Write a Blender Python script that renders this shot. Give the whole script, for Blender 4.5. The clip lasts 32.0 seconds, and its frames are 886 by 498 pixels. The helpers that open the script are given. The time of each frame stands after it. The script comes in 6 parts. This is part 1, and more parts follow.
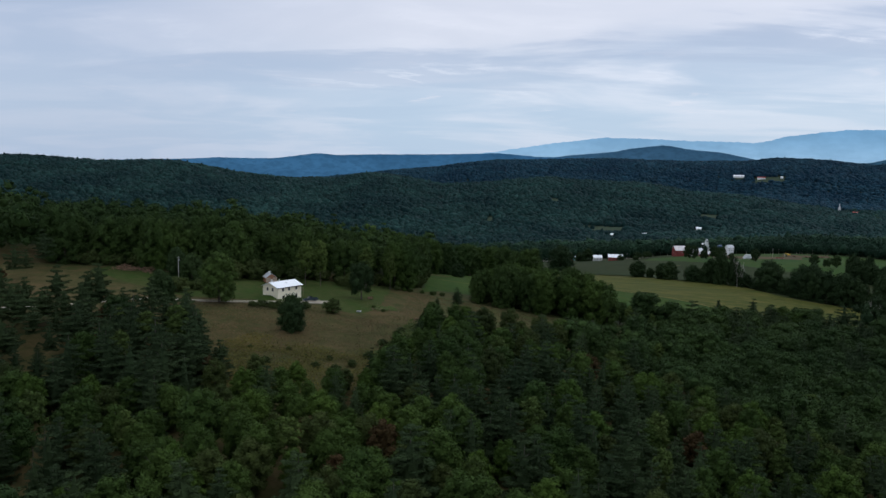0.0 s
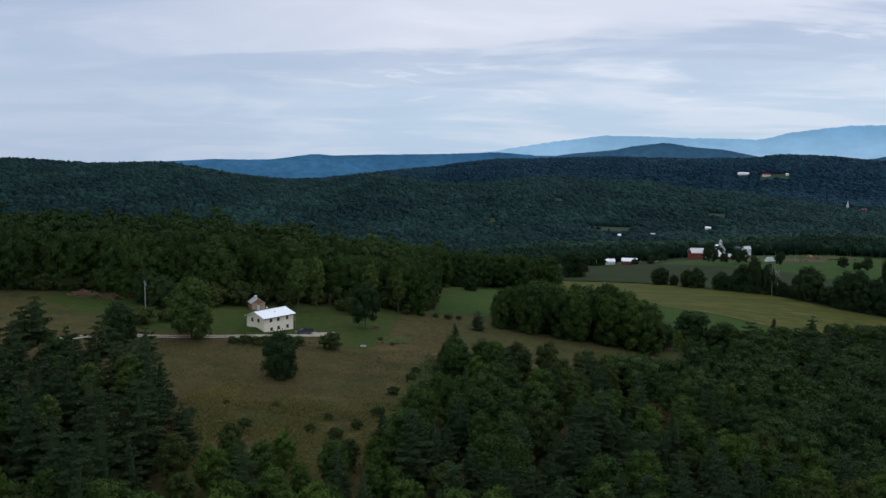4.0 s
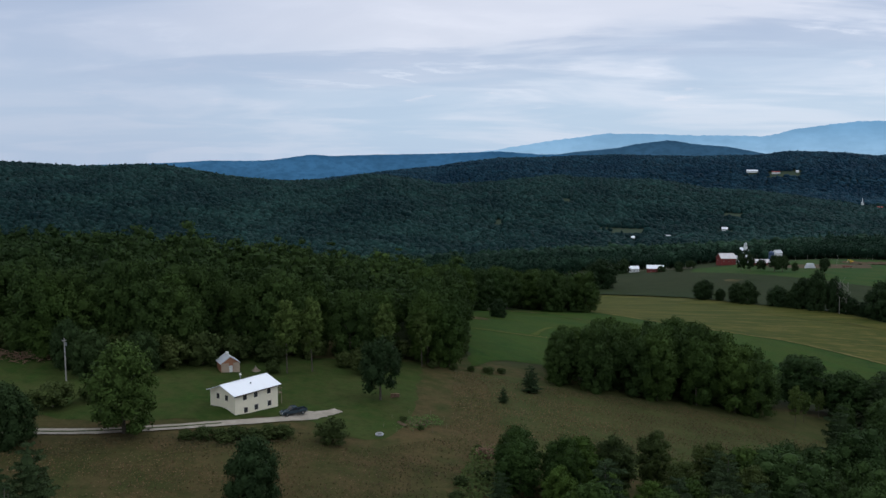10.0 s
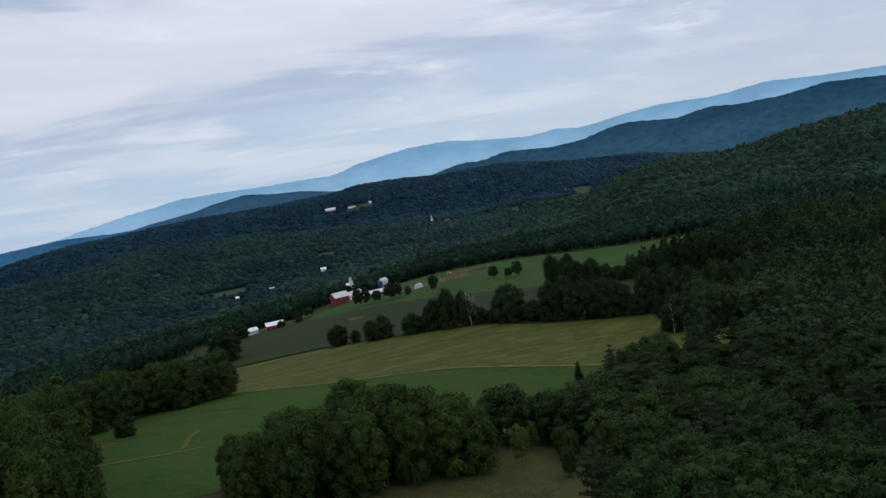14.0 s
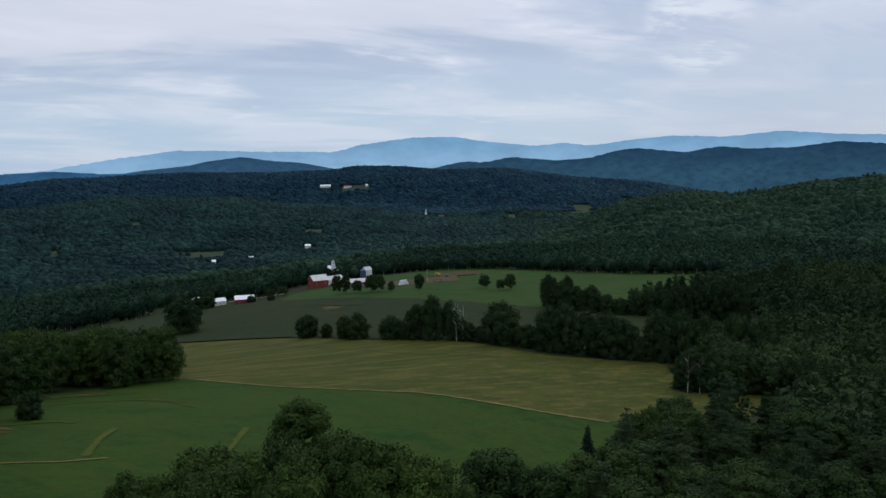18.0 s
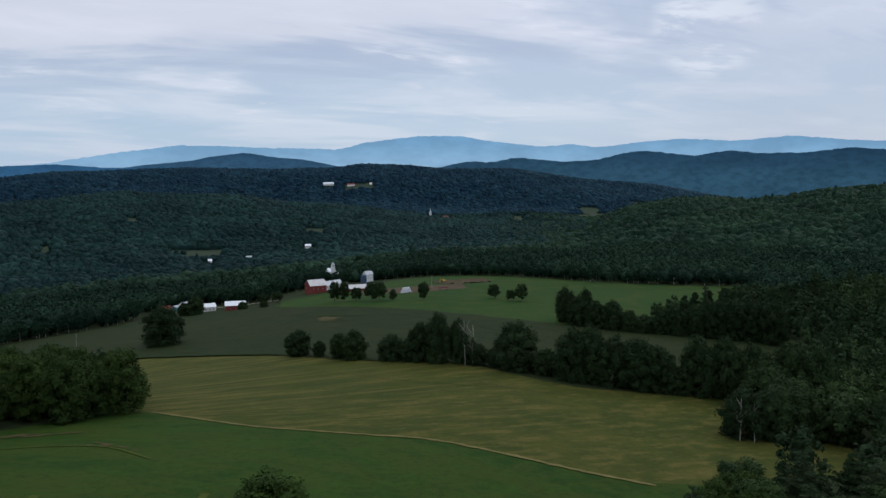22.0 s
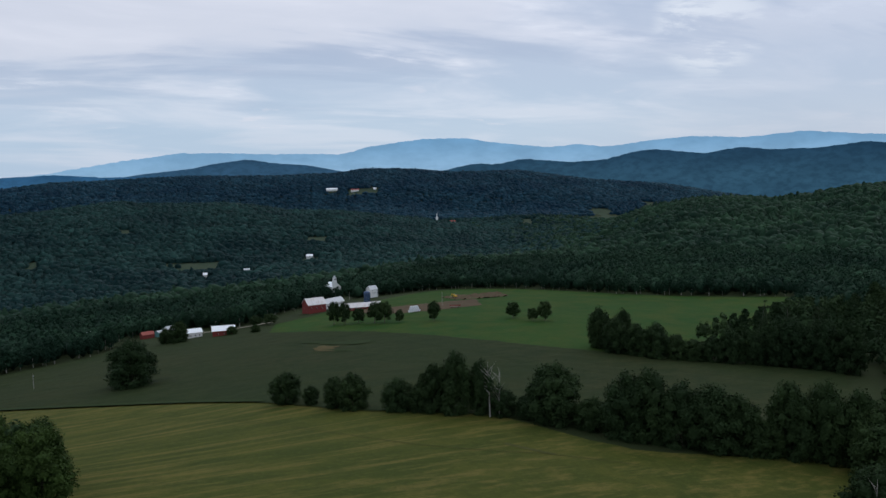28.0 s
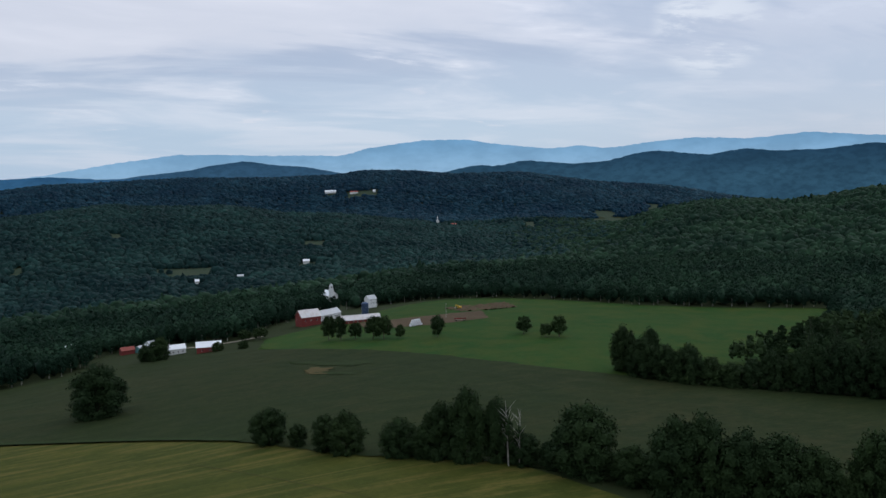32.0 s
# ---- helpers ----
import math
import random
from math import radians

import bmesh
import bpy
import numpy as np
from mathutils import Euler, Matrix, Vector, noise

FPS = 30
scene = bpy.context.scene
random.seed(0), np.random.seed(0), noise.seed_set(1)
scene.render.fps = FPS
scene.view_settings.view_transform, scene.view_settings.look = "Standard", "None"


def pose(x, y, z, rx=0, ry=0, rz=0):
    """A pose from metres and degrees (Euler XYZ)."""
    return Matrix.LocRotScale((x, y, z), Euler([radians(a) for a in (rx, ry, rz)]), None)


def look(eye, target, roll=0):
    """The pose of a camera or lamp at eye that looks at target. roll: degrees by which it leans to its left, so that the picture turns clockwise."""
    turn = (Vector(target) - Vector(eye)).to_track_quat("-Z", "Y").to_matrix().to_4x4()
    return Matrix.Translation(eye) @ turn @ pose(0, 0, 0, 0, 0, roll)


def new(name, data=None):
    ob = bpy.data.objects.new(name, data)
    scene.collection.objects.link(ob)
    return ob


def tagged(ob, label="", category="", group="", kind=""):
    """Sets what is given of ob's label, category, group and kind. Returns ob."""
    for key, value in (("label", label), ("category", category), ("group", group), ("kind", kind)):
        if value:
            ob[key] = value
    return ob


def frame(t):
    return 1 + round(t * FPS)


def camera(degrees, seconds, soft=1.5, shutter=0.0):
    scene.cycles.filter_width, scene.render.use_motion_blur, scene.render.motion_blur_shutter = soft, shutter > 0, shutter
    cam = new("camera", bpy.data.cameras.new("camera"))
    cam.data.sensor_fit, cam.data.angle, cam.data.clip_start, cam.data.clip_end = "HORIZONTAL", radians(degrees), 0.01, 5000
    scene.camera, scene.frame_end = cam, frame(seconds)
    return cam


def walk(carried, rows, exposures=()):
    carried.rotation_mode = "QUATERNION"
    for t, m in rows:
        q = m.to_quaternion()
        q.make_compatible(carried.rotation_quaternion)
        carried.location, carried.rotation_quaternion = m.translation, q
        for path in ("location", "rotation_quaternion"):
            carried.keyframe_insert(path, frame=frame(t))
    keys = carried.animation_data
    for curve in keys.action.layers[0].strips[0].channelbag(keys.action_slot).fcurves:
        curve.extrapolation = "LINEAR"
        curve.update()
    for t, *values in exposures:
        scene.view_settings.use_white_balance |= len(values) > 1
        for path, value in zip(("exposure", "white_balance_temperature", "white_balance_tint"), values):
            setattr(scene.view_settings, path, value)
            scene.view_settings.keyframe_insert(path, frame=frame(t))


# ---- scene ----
cam = camera(55.17, 32.0)
PATH = [
    (0.0, look((-0.00, -0.00, 55.48), (0.00, 99.39, 44.45), 1.02)),
    (0.5, look((-0.65, 6.86, 55.49), (-0.65, 106.25, 44.45), 0.91)),
    (1.0, look((-1.45, 13.80, 55.53), (-1.44, 113.19, 44.47), 0.85)),
    (1.5, look((-2.25, 20.65, 55.59), (-2.17, 120.03, 44.52), 0.96)),
    (2.0, look((-3.22, 27.55, 55.67), (-3.04, 126.93, 44.57), 1.18)),
    (2.5, look((-4.32, 34.50, 55.71), (-4.10, 133.88, 44.57), 0.97)),
    (3.0, look((-5.12, 41.35, 55.74), (-4.95, 140.73, 44.60), 0.71)),
    (3.5, look((-6.07, 48.10, 55.73), (-5.89, 147.48, 44.62), 0.63)),
    (5.5, look((-9.80, 75.07, 55.56), (-9.61, 174.46, 44.52), 0.06)),
    (6.0, look((-10.73, 81.75, 55.65), (-10.46, 181.13, 44.57), 0.22)),
    (6.5, look((-11.79, 88.72, 55.70), (-11.43, 188.10, 44.60), 0.21)),
    (7.0, look((-12.74, 95.52, 55.76), (-12.34, 194.90, 44.63), 0.17)),
    (7.5, look((-13.65, 102.25, 55.75), (-13.18, 201.63, 44.62), 0.26)),
    (8.0, look((-14.45, 109.01, 55.71), (-13.94, 208.39, 44.59), 0.42)),
    (8.5, look((-15.31, 115.96, 55.68), (-14.80, 215.34, 44.56), 0.43)),
    (9.0, look((-16.05, 122.63, 55.63), (-15.62, 222.01, 44.52), 0.26)),
    (9.5, look((-16.99, 129.19, 55.67), (-16.57, 228.57, 44.52), 0.12)),
    (10.0, look((-17.90, 136.26, 55.67), (-17.55, 235.64, 44.54), 0.02)),
    (10.5, look((-18.92, 142.92, 55.67), (-18.63, 242.29, 44.51), -0.29)),
    (11.0, look((-19.74, 149.73, 55.65), (-19.46, 249.11, 44.51), -0.17)),
    (11.5, look((-20.71, 156.12, 55.58), (-20.48, 255.50, 44.46), -0.15)),
    (12.0, look((-21.75, 163.29, 55.51), (-19.34, 262.66, 44.52), -0.35)),
    (12.5, look((-22.29, 170.39, 55.34), (-6.19, 268.54, 45.02), -3.56)),
    (13.0, look((-22.09, 178.53, 55.07), (8.80, 273.16, 45.56), -8.27)),
    (13.5, look((-21.07, 186.10, 54.84), (20.85, 276.44, 45.85), -10.28)),
    (14.0, look((-19.68, 193.13, 54.69), (26.26, 281.51, 45.82), -10.58)),
    (14.5, look((-17.88, 199.45, 54.61), (28.62, 287.52, 45.54), -8.45)),
    (16.5, look((-7.20, 224.22, 54.40), (40.06, 311.83, 44.91), -1.86)),
    (17.0, look((-4.09, 230.56, 54.53), (43.10, 318.21, 45.00), -1.75)),
    (17.5, look((-1.30, 236.74, 54.56), (45.90, 324.39, 45.03), -1.35)),
    (18.0, look((1.77, 243.45, 54.63), (48.92, 331.11, 45.05), -1.11)),
    (18.5, look((4.51, 249.61, 54.72), (51.64, 337.28, 45.12), -0.95)),
    (19.0, look((7.60, 255.79, 54.89), (54.66, 343.50, 45.25), -0.83)),
    (19.5, look((10.32, 261.73, 55.00), (57.36, 349.44, 45.34), -0.54)),
    (20.0, look((13.41, 268.22, 55.13), (60.42, 355.95, 45.46), -0.34)),
    (20.5, look((16.42, 274.32, 55.19), (63.39, 362.07, 45.49), -0.18)),
    (21.0, look((19.68, 280.72, 55.29), (66.57, 368.51, 45.62), -0.15)),
    (21.5, look((22.49, 286.94, 55.37), (69.36, 374.75, 45.70), -0.11)),
    (22.0, look((25.74, 293.45, 55.49), (72.53, 381.30, 45.83), -0.11)),
    (22.5, look((28.50, 299.58, 55.63), (75.26, 387.45, 45.97), -0.08)),
    (23.0, look((31.26, 306.05, 55.85), (78.00, 393.92, 46.19), -0.12)),
    (23.5, look((34.37, 311.73, 55.98), (80.94, 399.70, 46.31), -0.48)),
    (24.0, look((37.58, 318.01, 56.05), (83.98, 406.07, 46.42), -0.94)),
    (24.5, look((40.40, 324.05, 56.07), (86.76, 412.13, 46.46), -1.07)),
    (25.0, look((43.21, 330.21, 56.12), (89.60, 418.28, 46.56), -0.85)),
    (25.5, look((45.99, 336.02, 56.13), (92.37, 424.10, 46.60), -0.74)),
    (27.5, look((57.04, 360.28, 56.47), (103.27, 448.46, 47.12), -1.26)),
    (28.0, look((60.03, 366.45, 56.56), (106.20, 454.66, 47.23), -1.27)),
    (28.5, look((62.78, 372.37, 56.64), (108.90, 460.61, 47.35), -1.59)),
    (29.0, look((65.60, 378.49, 56.72), (111.78, 466.71, 47.47), -1.37)),
    (29.5, look((68.35, 384.62, 56.75), (114.61, 472.80, 47.53), -0.99)),
    (30.0, look((71.17, 390.80, 56.78), (117.47, 478.96, 47.58), -0.76)),
    (30.5, look((73.91, 397.09, 56.82), (120.22, 485.25, 47.64), -0.69)),
    (31.0, look((76.55, 403.15, 56.85), (122.85, 491.31, 47.64), -0.86)),
    (31.5, look((79.33, 409.06, 56.88), (125.58, 497.25, 47.74), -1.18)),
    (32.0, look((82.04, 415.32, 56.94), (128.25, 503.53, 47.80), -1.30)),
]
walk(cam, PATH, [(0, 0.12, 6130, 8), (11.5, 0.12, 6130, 8), (14.5, 0.0, 6130, 8), (32, 0.0, 6130, 8)])

# ---- world and sun ----
world = bpy.data.worlds.new("sky")
scene.world = world
world.use_nodes = True
wt = world.node_tree
wt.nodes.clear()


def wn(kind, **settings):
    n = wt.nodes.new(kind)
    for k, v in settings.items():
        n.inputs[k].default_value = v
    return n


def wmath(op, a, b=None):
    n = wt.nodes.new("ShaderNodeMath")
    n.operation = op
    for i, v in enumerate((a, b)):
        if v is None:
            continue
        if isinstance(v, (int, float)):
            n.inputs[i].default_value = v
        else:
            wt.links.new(v, n.inputs[i])
    return n.outputs[0]


def wmix(fac, a, b):
    n = wt.nodes.new("ShaderNodeMix")
    n.data_type = "RGBA"
    for key, v in ((0, fac), (6, a), (7, b)):
        if isinstance(v, (int, float, tuple)):
            n.inputs[key].default_value = v
        else:
            wt.links.new(v, n.inputs[key])
    return n.outputs[2]


def wramp(fac, lo, hi):
    n = wt.nodes.new("ShaderNodeMapRange")
    n.interpolation_type = "SMOOTHSTEP"
    n.inputs[1].default_value, n.inputs[2].default_value = lo, hi
    wt.links.new(fac, n.inputs[0])
    return n.outputs[0]


sky = wt.nodes.new("ShaderNodeTexSky")
sky.sky_type, sky.sun_disc = "NISHITA", False
sky.sun_elevation, sky.sun_rotation = radians(38), radians(60)
coords = wt.nodes.new("ShaderNodeTexCoord")
split = wt.nodes.new("ShaderNodeSeparateXYZ")
wt.links.new(coords.outputs["Generated"], split.inputs[0])
up = wmath("MAXIMUM", split.outputs[2], 0.0)
lift = wmath("ADD", up, 0.115)
plane = wt.nodes.new("ShaderNodeCombineXYZ")
wt.links.new(wmath("DIVIDE", split.outputs[0], lift), plane.inputs[0])
wt.links.new(wmath("DIVIDE", split.outputs[1], lift), plane.inputs[1])


def cloud(scale, detail, rough, stretch, turn, offset, bend=0.5):
    m = wt.nodes.new("ShaderNodeMapping")
    m.inputs["Rotation"].default_value = (0, 0, radians(turn))
    m.inputs["Scale"].default_value = stretch
    m.inputs["Location"].default_value = offset
    n = wt.nodes.new("ShaderNodeTexNoise")
    n.inputs["Scale"].default_value, n.inputs["Detail"].default_value, n.inputs["Roughness"].default_value = scale, detail, rough
    n.inputs["Distortion"].default_value = bend
    wt.links.new(plane.outputs[0], m.inputs[0])
    wt.links.new(m.outputs[0], n.inputs["Vector"])
    return n.outputs["Fac"]


def toward(azimuth):
    """How far a direction of the sky points towards a compass bearing."""
    a = radians(azimuth)
    return wmath("ADD", wmath("MULTIPLY", split.outputs[0], math.sin(a)), wmath("MULTIPLY", split.outputs[1], math.cos(a)))


# a layered overcast: a pale deck, flat grey-blue bands in it, thin bright rims, small puffs low down
broad = cloud(0.60, 5, 0.52, (0.7, 1.0, 1), 10, (3.1, 1.7, 0))
deck = cloud(1.15, 8, 0.56, (0.75, 1.0, 1), -8, (0.4, 5.2, 0), 0.5)
bands = cloud(0.95, 7, 0.55, (0.40, 1.0, 1), -4, (7.4, 2.2, 0), 0.35)
rims = cloud(1.30, 9, 0.60, (0.60, 1.0, 1), -6, (2.6, 8.3, 0), 0.4)
puffs = cloud(2.1, 6, 0.60, (0.9, 1.0, 1), 0, (5.5, 0.9, 0), 0.3)
veil = wmix(wramp(broad, 0.38, 0.60), (0.49, 0.545, 0.67, 1), (0.69, 0.69, 0.765, 1))
veil = wmix(wmath("MULTIPLY", wramp(deck, 0.40, 0.64), 0.75), veil, (0.80, 0.785, 0.85, 1))
veil = wmix(wmath("MULTIPLY", wramp(bands, 0.51, 0.60), 0.80), veil, (0.42, 0.475, 0.61, 1))
edge_ = wmath("SUBTRACT", 1.0, wmath("MULTIPLY", wmath("ABSOLUTE", wmath("SUBTRACT", rims, 0.53), None), 26.0))
veil = wmix(wmath("MULTIPLY", wramp(edge_, 0.0, 1.0), wmath("MULTIPLY", wramp(deck, 0.50, 0.66), 0.5)), veil, (0.92, 0.90, 0.95, 1))
low = wmix(wramp(deck, 0.40, 0.66), (0.47, 0.58, 0.72, 1), (0.60, 0.66, 0.77, 1))
low = wmix(wmath("MULTIPLY", wramp(puffs, 0.60, 0.68), wmath("MULTIPLY", wramp(up, 0.03, 0.06), 0.6)), low, (0.72, 0.72, 0.80, 1))
veil = wmix(wramp(up, 0.02, 0.15), low, veil)
# a small ragged break in the deck to the north-east, and a bluer hollow to the north-west
brk = wt.nodes.new("ShaderNodeVectorMath")
brk.operation = "DOT_PRODUCT"
wt.links.new(coords.outputs["Generated"], brk.inputs[0])
brk.inputs[1].default_value = (math.sin(radians(45.2)) * math.cos(radians(8.9)), math.cos(radians(45.2)) * math.cos(radians(8.9)), math.sin(radians(8.9)))
gap_ = wmath("MULTIPLY", wramp(brk.outputs["Value"], 0.9976, 0.9996), wramp(wmath("ADD", wmath("MULTIPLY", puffs, 0.6), wmath("MULTIPLY", rims, 0.4)), 0.50, 0.57))
veil = wmix(wmath("MULTIPLY", gap_, 0.9), veil, (1.0, 0.98, 0.98, 1))
hollow = wmath("MULTIPLY", wramp(toward(-28), 0.955, 0.985), wmath("MULTIPLY", wramp(up, 0.13, 0.22), wramp(bands, 0.58, 0.46)))
veil = wmix(wmath("MULTIPLY", hollow, 0.55), veil, (0.34, 0.47, 0.66, 1))
# the cloud is thinnest, and the sky palest, to the north north-east; it thickens to both sides
veil = wmix(wmath("MULTIPLY", wramp(toward(15), 0.985, 0.80), 0.58), veil, (0.42, 0.48, 0.62, 1))
veil = wmix(wramp(up, 0.30, 0.60), veil, (0.86, 0.88, 0.94, 1))
blue = wt.nodes.new("ShaderNodeMix")
blue.data_type = "RGBA"
blue.inputs[0].default_value = 0.9
dim = wt.nodes.new("ShaderNodeVectorMath")
dim.operation = "SCALE"
dim.inputs[3].default_value = 0.10
wt.links.new(sky.outputs[0], dim.inputs[0])
wt.links.new(dim.outputs[0], blue.inputs[6])
wt.links.new(veil, blue.inputs[7])
back = wn("ShaderNodeBackground", Strength=1.0)
wt.links.new(blue.outputs[2], back.inputs[0])
wout = wt.nodes.new("ShaderNodeOutputWorld")
wt.links.new(back.outputs[0], wout.inputs[0])

sun = new("sun", bpy.data.lights.new("sun", "SUN"))
sun.data.energy, sun.data.angle, sun.data.color = 0.35, radians(25), (1.0, 0.96, 0.9)
sun.matrix_world = look((0, 0, 0), (-math.sin(radians(60)), -math.cos(radians(60)), -math.tan(radians(38))))


# ---- materials ----
def rgb(c):
    return (*c, 1)


class Nodes:
    """A small helper that wires up one node material."""

    def __init__(self, name, rough=0.8, metal=0.0, specular=0.3):
        self.mat = bpy.data.materials.new(name)
        self.mat.use_nodes = True
        self.t = self.mat.node_tree
        self.bsdf = self.t.nodes["Principled BSDF"]
        self.bsdf.inputs["Roughness"].default_value = rough
        self.bsdf.inputs["Metallic"].default_value = metal
        self.bsdf.inputs["Specular IOR Level"].default_value = specular

    def place(self, value, socket):
        if isinstance(value, (int, float, tuple)):
            socket.default_value = value
        else:
            self.t.links.new(value, socket)

    def position(self, scale=(1, 1, 1), turn=0, local=False):
        m = self.t.nodes.new("ShaderNodeMapping")
        m.inputs["Scale"].default_value, m.inputs["Rotation"].default_value = scale, (0, 0, radians(turn))
        if local:
            src = self.t.nodes.new("ShaderNodeTexCoord").outputs["Object"]
        else:
            src = self.t.nodes.new("ShaderNodeNewGeometry").outputs["Position"]
        self.t.links.new(src, m.inputs[0])
        return m.outputs[0]

    def noise(self, scale, detail=4, vector=None, rough=0.55):
        n = self.t.nodes.new("ShaderNodeTexNoise")
        n.inputs["Scale"].default_value, n.inputs["Detail"].default_value, n.inputs["Roughness"].default_value = scale, detail, rough
        self.t.links.new(vector if vector is not None else self.position(), n.inputs["Vector"])
        return n.outputs["Fac"]

    def ramp(self, fac, lo, hi):
        n = self.t.nodes.new("ShaderNodeMapRange")
        n.inputs[1].default_value, n.inputs[2].default_value = lo, hi
        self.t.links.new(fac, n.inputs[0])
        return n.outputs[0]

    def mix(self, fac, a, b):
        n = self.t.nodes.new("ShaderNodeMix")
        n.data_type = "RGBA"
        self.place(fac, n.inputs[0])
        self.place(a, n.inputs[6])
        self.place(b, n.inputs[7])
        return n.outputs[2]

    def math(self, op, a, b):
        n = self.t.nodes.new("ShaderNodeMath")
        n.operation = op
        self.place(a, n.inputs[0])
        self.place(b, n.inputs[1])
        return n.outputs[0]

    def colour(self, value):
        self.place(value, self.bsdf.inputs["Base Color"])
        return self

    def bump(self, height, strength=0.5, distance=0.1):
        n = self.t.nodes.new("ShaderNodeBump")
        n.inputs["Strength"].default_value, n.inputs["Distance"].default_value = strength, distance
        self.t.links.new(height, n.inputs["Height"])
        self.t.links.new(n.outputs[0], self.bsdf.inputs["Normal"])
        return self


def leaf(name, dark, light, blend=0.4):
    """Foliage: each tree its own shade, each clump a little lighter or darker."""
    dark, light = tuple(c * 0.86 for c in dark), tuple(c * 0.86 for c in light)
    m = Nodes(name, 0.8, specular=0.09)
    info = m.t.nodes.new("ShaderNodeObjectInfo").outputs["Random"]
    isle = m.t.nodes.new("ShaderNodeNewGeometry").outputs["Random Per Island"]
    a = m.mix(info, rgb(dark), rgb(light))
    b = m.mix(isle, rgb(tuple(c * 0.55 for c in dark)), rgb(tuple(c * 1.3 for c in light)))
    col = m.mix(blend, a, b)
    patch = m.ramp(m.noise(0.035, 2), 0.35, 0.7)
    col = m.mix(patch, col, m.mix(0.5, col, rgb(light)))
    clump = m.ramp(m.noise(0.016, 3, rough=0.6), 0.40, 0.62)
    col = m.mix(m.math("MULTIPLY", clump, 0.55), col, rgb(tuple(c * 0.55 for c in dark)))
    stand = m.ramp(m.noise(0.0065, 4), 0.42, 0.62)
    m.colour(m.mix(stand, col, m.mix(0.6, col, rgb((dark[0] * 0.6, dark[1] * 0.65, dark[2] * 0.8)))))
    return m.mat


def wood(name, dark, light, scale=6, stretch=(1, 1, 0.15), rough=0.85):
    m = Nodes(name, rough)
    n = m.noise(scale, 5, m.position(stretch, local=True))
    m.colour(m.mix(m.ramp(n, 0.3, 0.7), rgb(dark), rgb(light))).bump(n, 0.4, 0.03)
    return m.mat


def plain(name, base, rough=0.6, metal=0.0, vary=0.15, scale=1.5, bump=0.15):
    m = Nodes(name, rough, metal)
    n = m.noise(scale, 5, m.position(local=True))
    g = m.noise(scale * 14, 3, m.position(local=True))
    low = tuple(c * (1 - vary) for c in base)
    high = tuple(min(c * (1 + vary), 1) for c in base)
    m.colour(m.mix(m.ramp(n, 0.3, 0.7), rgb(low), m.mix(m.ramp(g, 0.3, 0.7), rgb(base), rgb(high)))).bump(g, bump, 0.02)
    return m.mat


def grass(name, tints, scale=0.05, streak=None, bump=0.3):
    """Turf with patches at several scales; streak: (turn, across) of mown swaths."""
    tints = [tuple(c * 0.80 for c in tint) for tint in tints]
    m = Nodes(name, 0.95, specular=0.07)
    a = m.ramp(m.noise(scale, 5), 0.36, 0.64)
    b = m.ramp(m.noise(scale * 6, 5), 0.38, 0.66)
    c = m.noise(1.6, 4)
    col = m.mix(a, rgb(tints[0]), rgb(tints[1]))
    col = m.mix(m.math("MULTIPLY", b, 0.6), col, rgb(tints[2]))
    if streak:
        s = m.noise(1.0, 5, m.position((streak[1] * 0.02, streak[1], 1), streak[0]), 0.65)
        w = m.noise(1.0, 3, m.position((streak[1] * 0.06, streak[1] * 0.22, 1), streak[0] + 9), 0.6)
        col = m.mix(m.math("MULTIPLY", m.ramp(w, 0.44, 0.58), 0.6), col, rgb(tints[2]))
        col = m.mix(m.math("MULTIPLY", m.ramp(s, 0.48, 0.64), 0.7), col, rgb(tints[3]))
    fine_ = m.ramp(c, 0.25, 0.75)
    col = m.mix(m.math("MULTIPLY", fine_, 0.35), col, rgb(tuple(v * 0.55 for v in tints[0])))
    tuft = m.noise(0.42, 5, rough=0.7)
    col = m.mix(m.math("MULTIPLY", m.ramp(tuft, 0.5, 0.68), 0.45), col, rgb(tuple(v * 0.62 for v in tints[0])))
    col = m.mix(m.math("MULTIPLY", m.ramp(tuft, 0.46, 0.30), 0.35), col, rgb(tuple(v * 1.3 for v in tints[1])))
    m.colour(col).bump(c, bump, 0.25)
    return m.mat


LEAF_MAPLE = leaf("leaves_maple", (0.032, 0.066, 0.014), (0.078, 0.124, 0.023))
LEAF_OLIVE = leaf("leaves_olive", (0.038, 0.060, 0.016), (0.080, 0.104, 0.026))
LEAF_BRIGHT = leaf("leaves_bright", (0.046, 0.092, 0.014), (0.096, 0.150, 0.024))
# hill wood: maple green lowered for the shade on dense upright crowns
LEAF_HILL = leaf("leaves_hill_wood", (0.029, 0.058, 0.015), (0.068, 0.110, 0.023), 0.55)
LEAF_SLOPE = leaf("leaves_slope_trees", (0.023, 0.049, 0.014), (0.055, 0.092, 0.022))
LEAF_PINE = leaf("needles_pine", (0.030, 0.054, 0.021), (0.062, 0.092, 0.034))
LEAF_SPRUCE = leaf("needles_spruce", (0.015, 0.032, 0.018), (0.025, 0.046, 0.025))
LEAF_DARK = leaf("leaves_hedge", (0.021, 0.043, 0.015), (0.046, 0.076, 0.023))
LEAF_BUSH = leaf("leaves_bush", (0.042, 0.070, 0.019), (0.085, 0.108, 0.030))
LEAF_PALE = leaf("leaves_pale", (0.062, 0.100, 0.022), (0.100, 0.140, 0.032))
LEAF_RUST = leaf("leaves_rust", (0.058, 0.042, 0.015), (0.092, 0.054, 0.023))
LEAF_MID = leaf("leaves_slope_wood", (0.022, 0.047, 0.017), (0.056, 0.092, 0.030), 0.7)
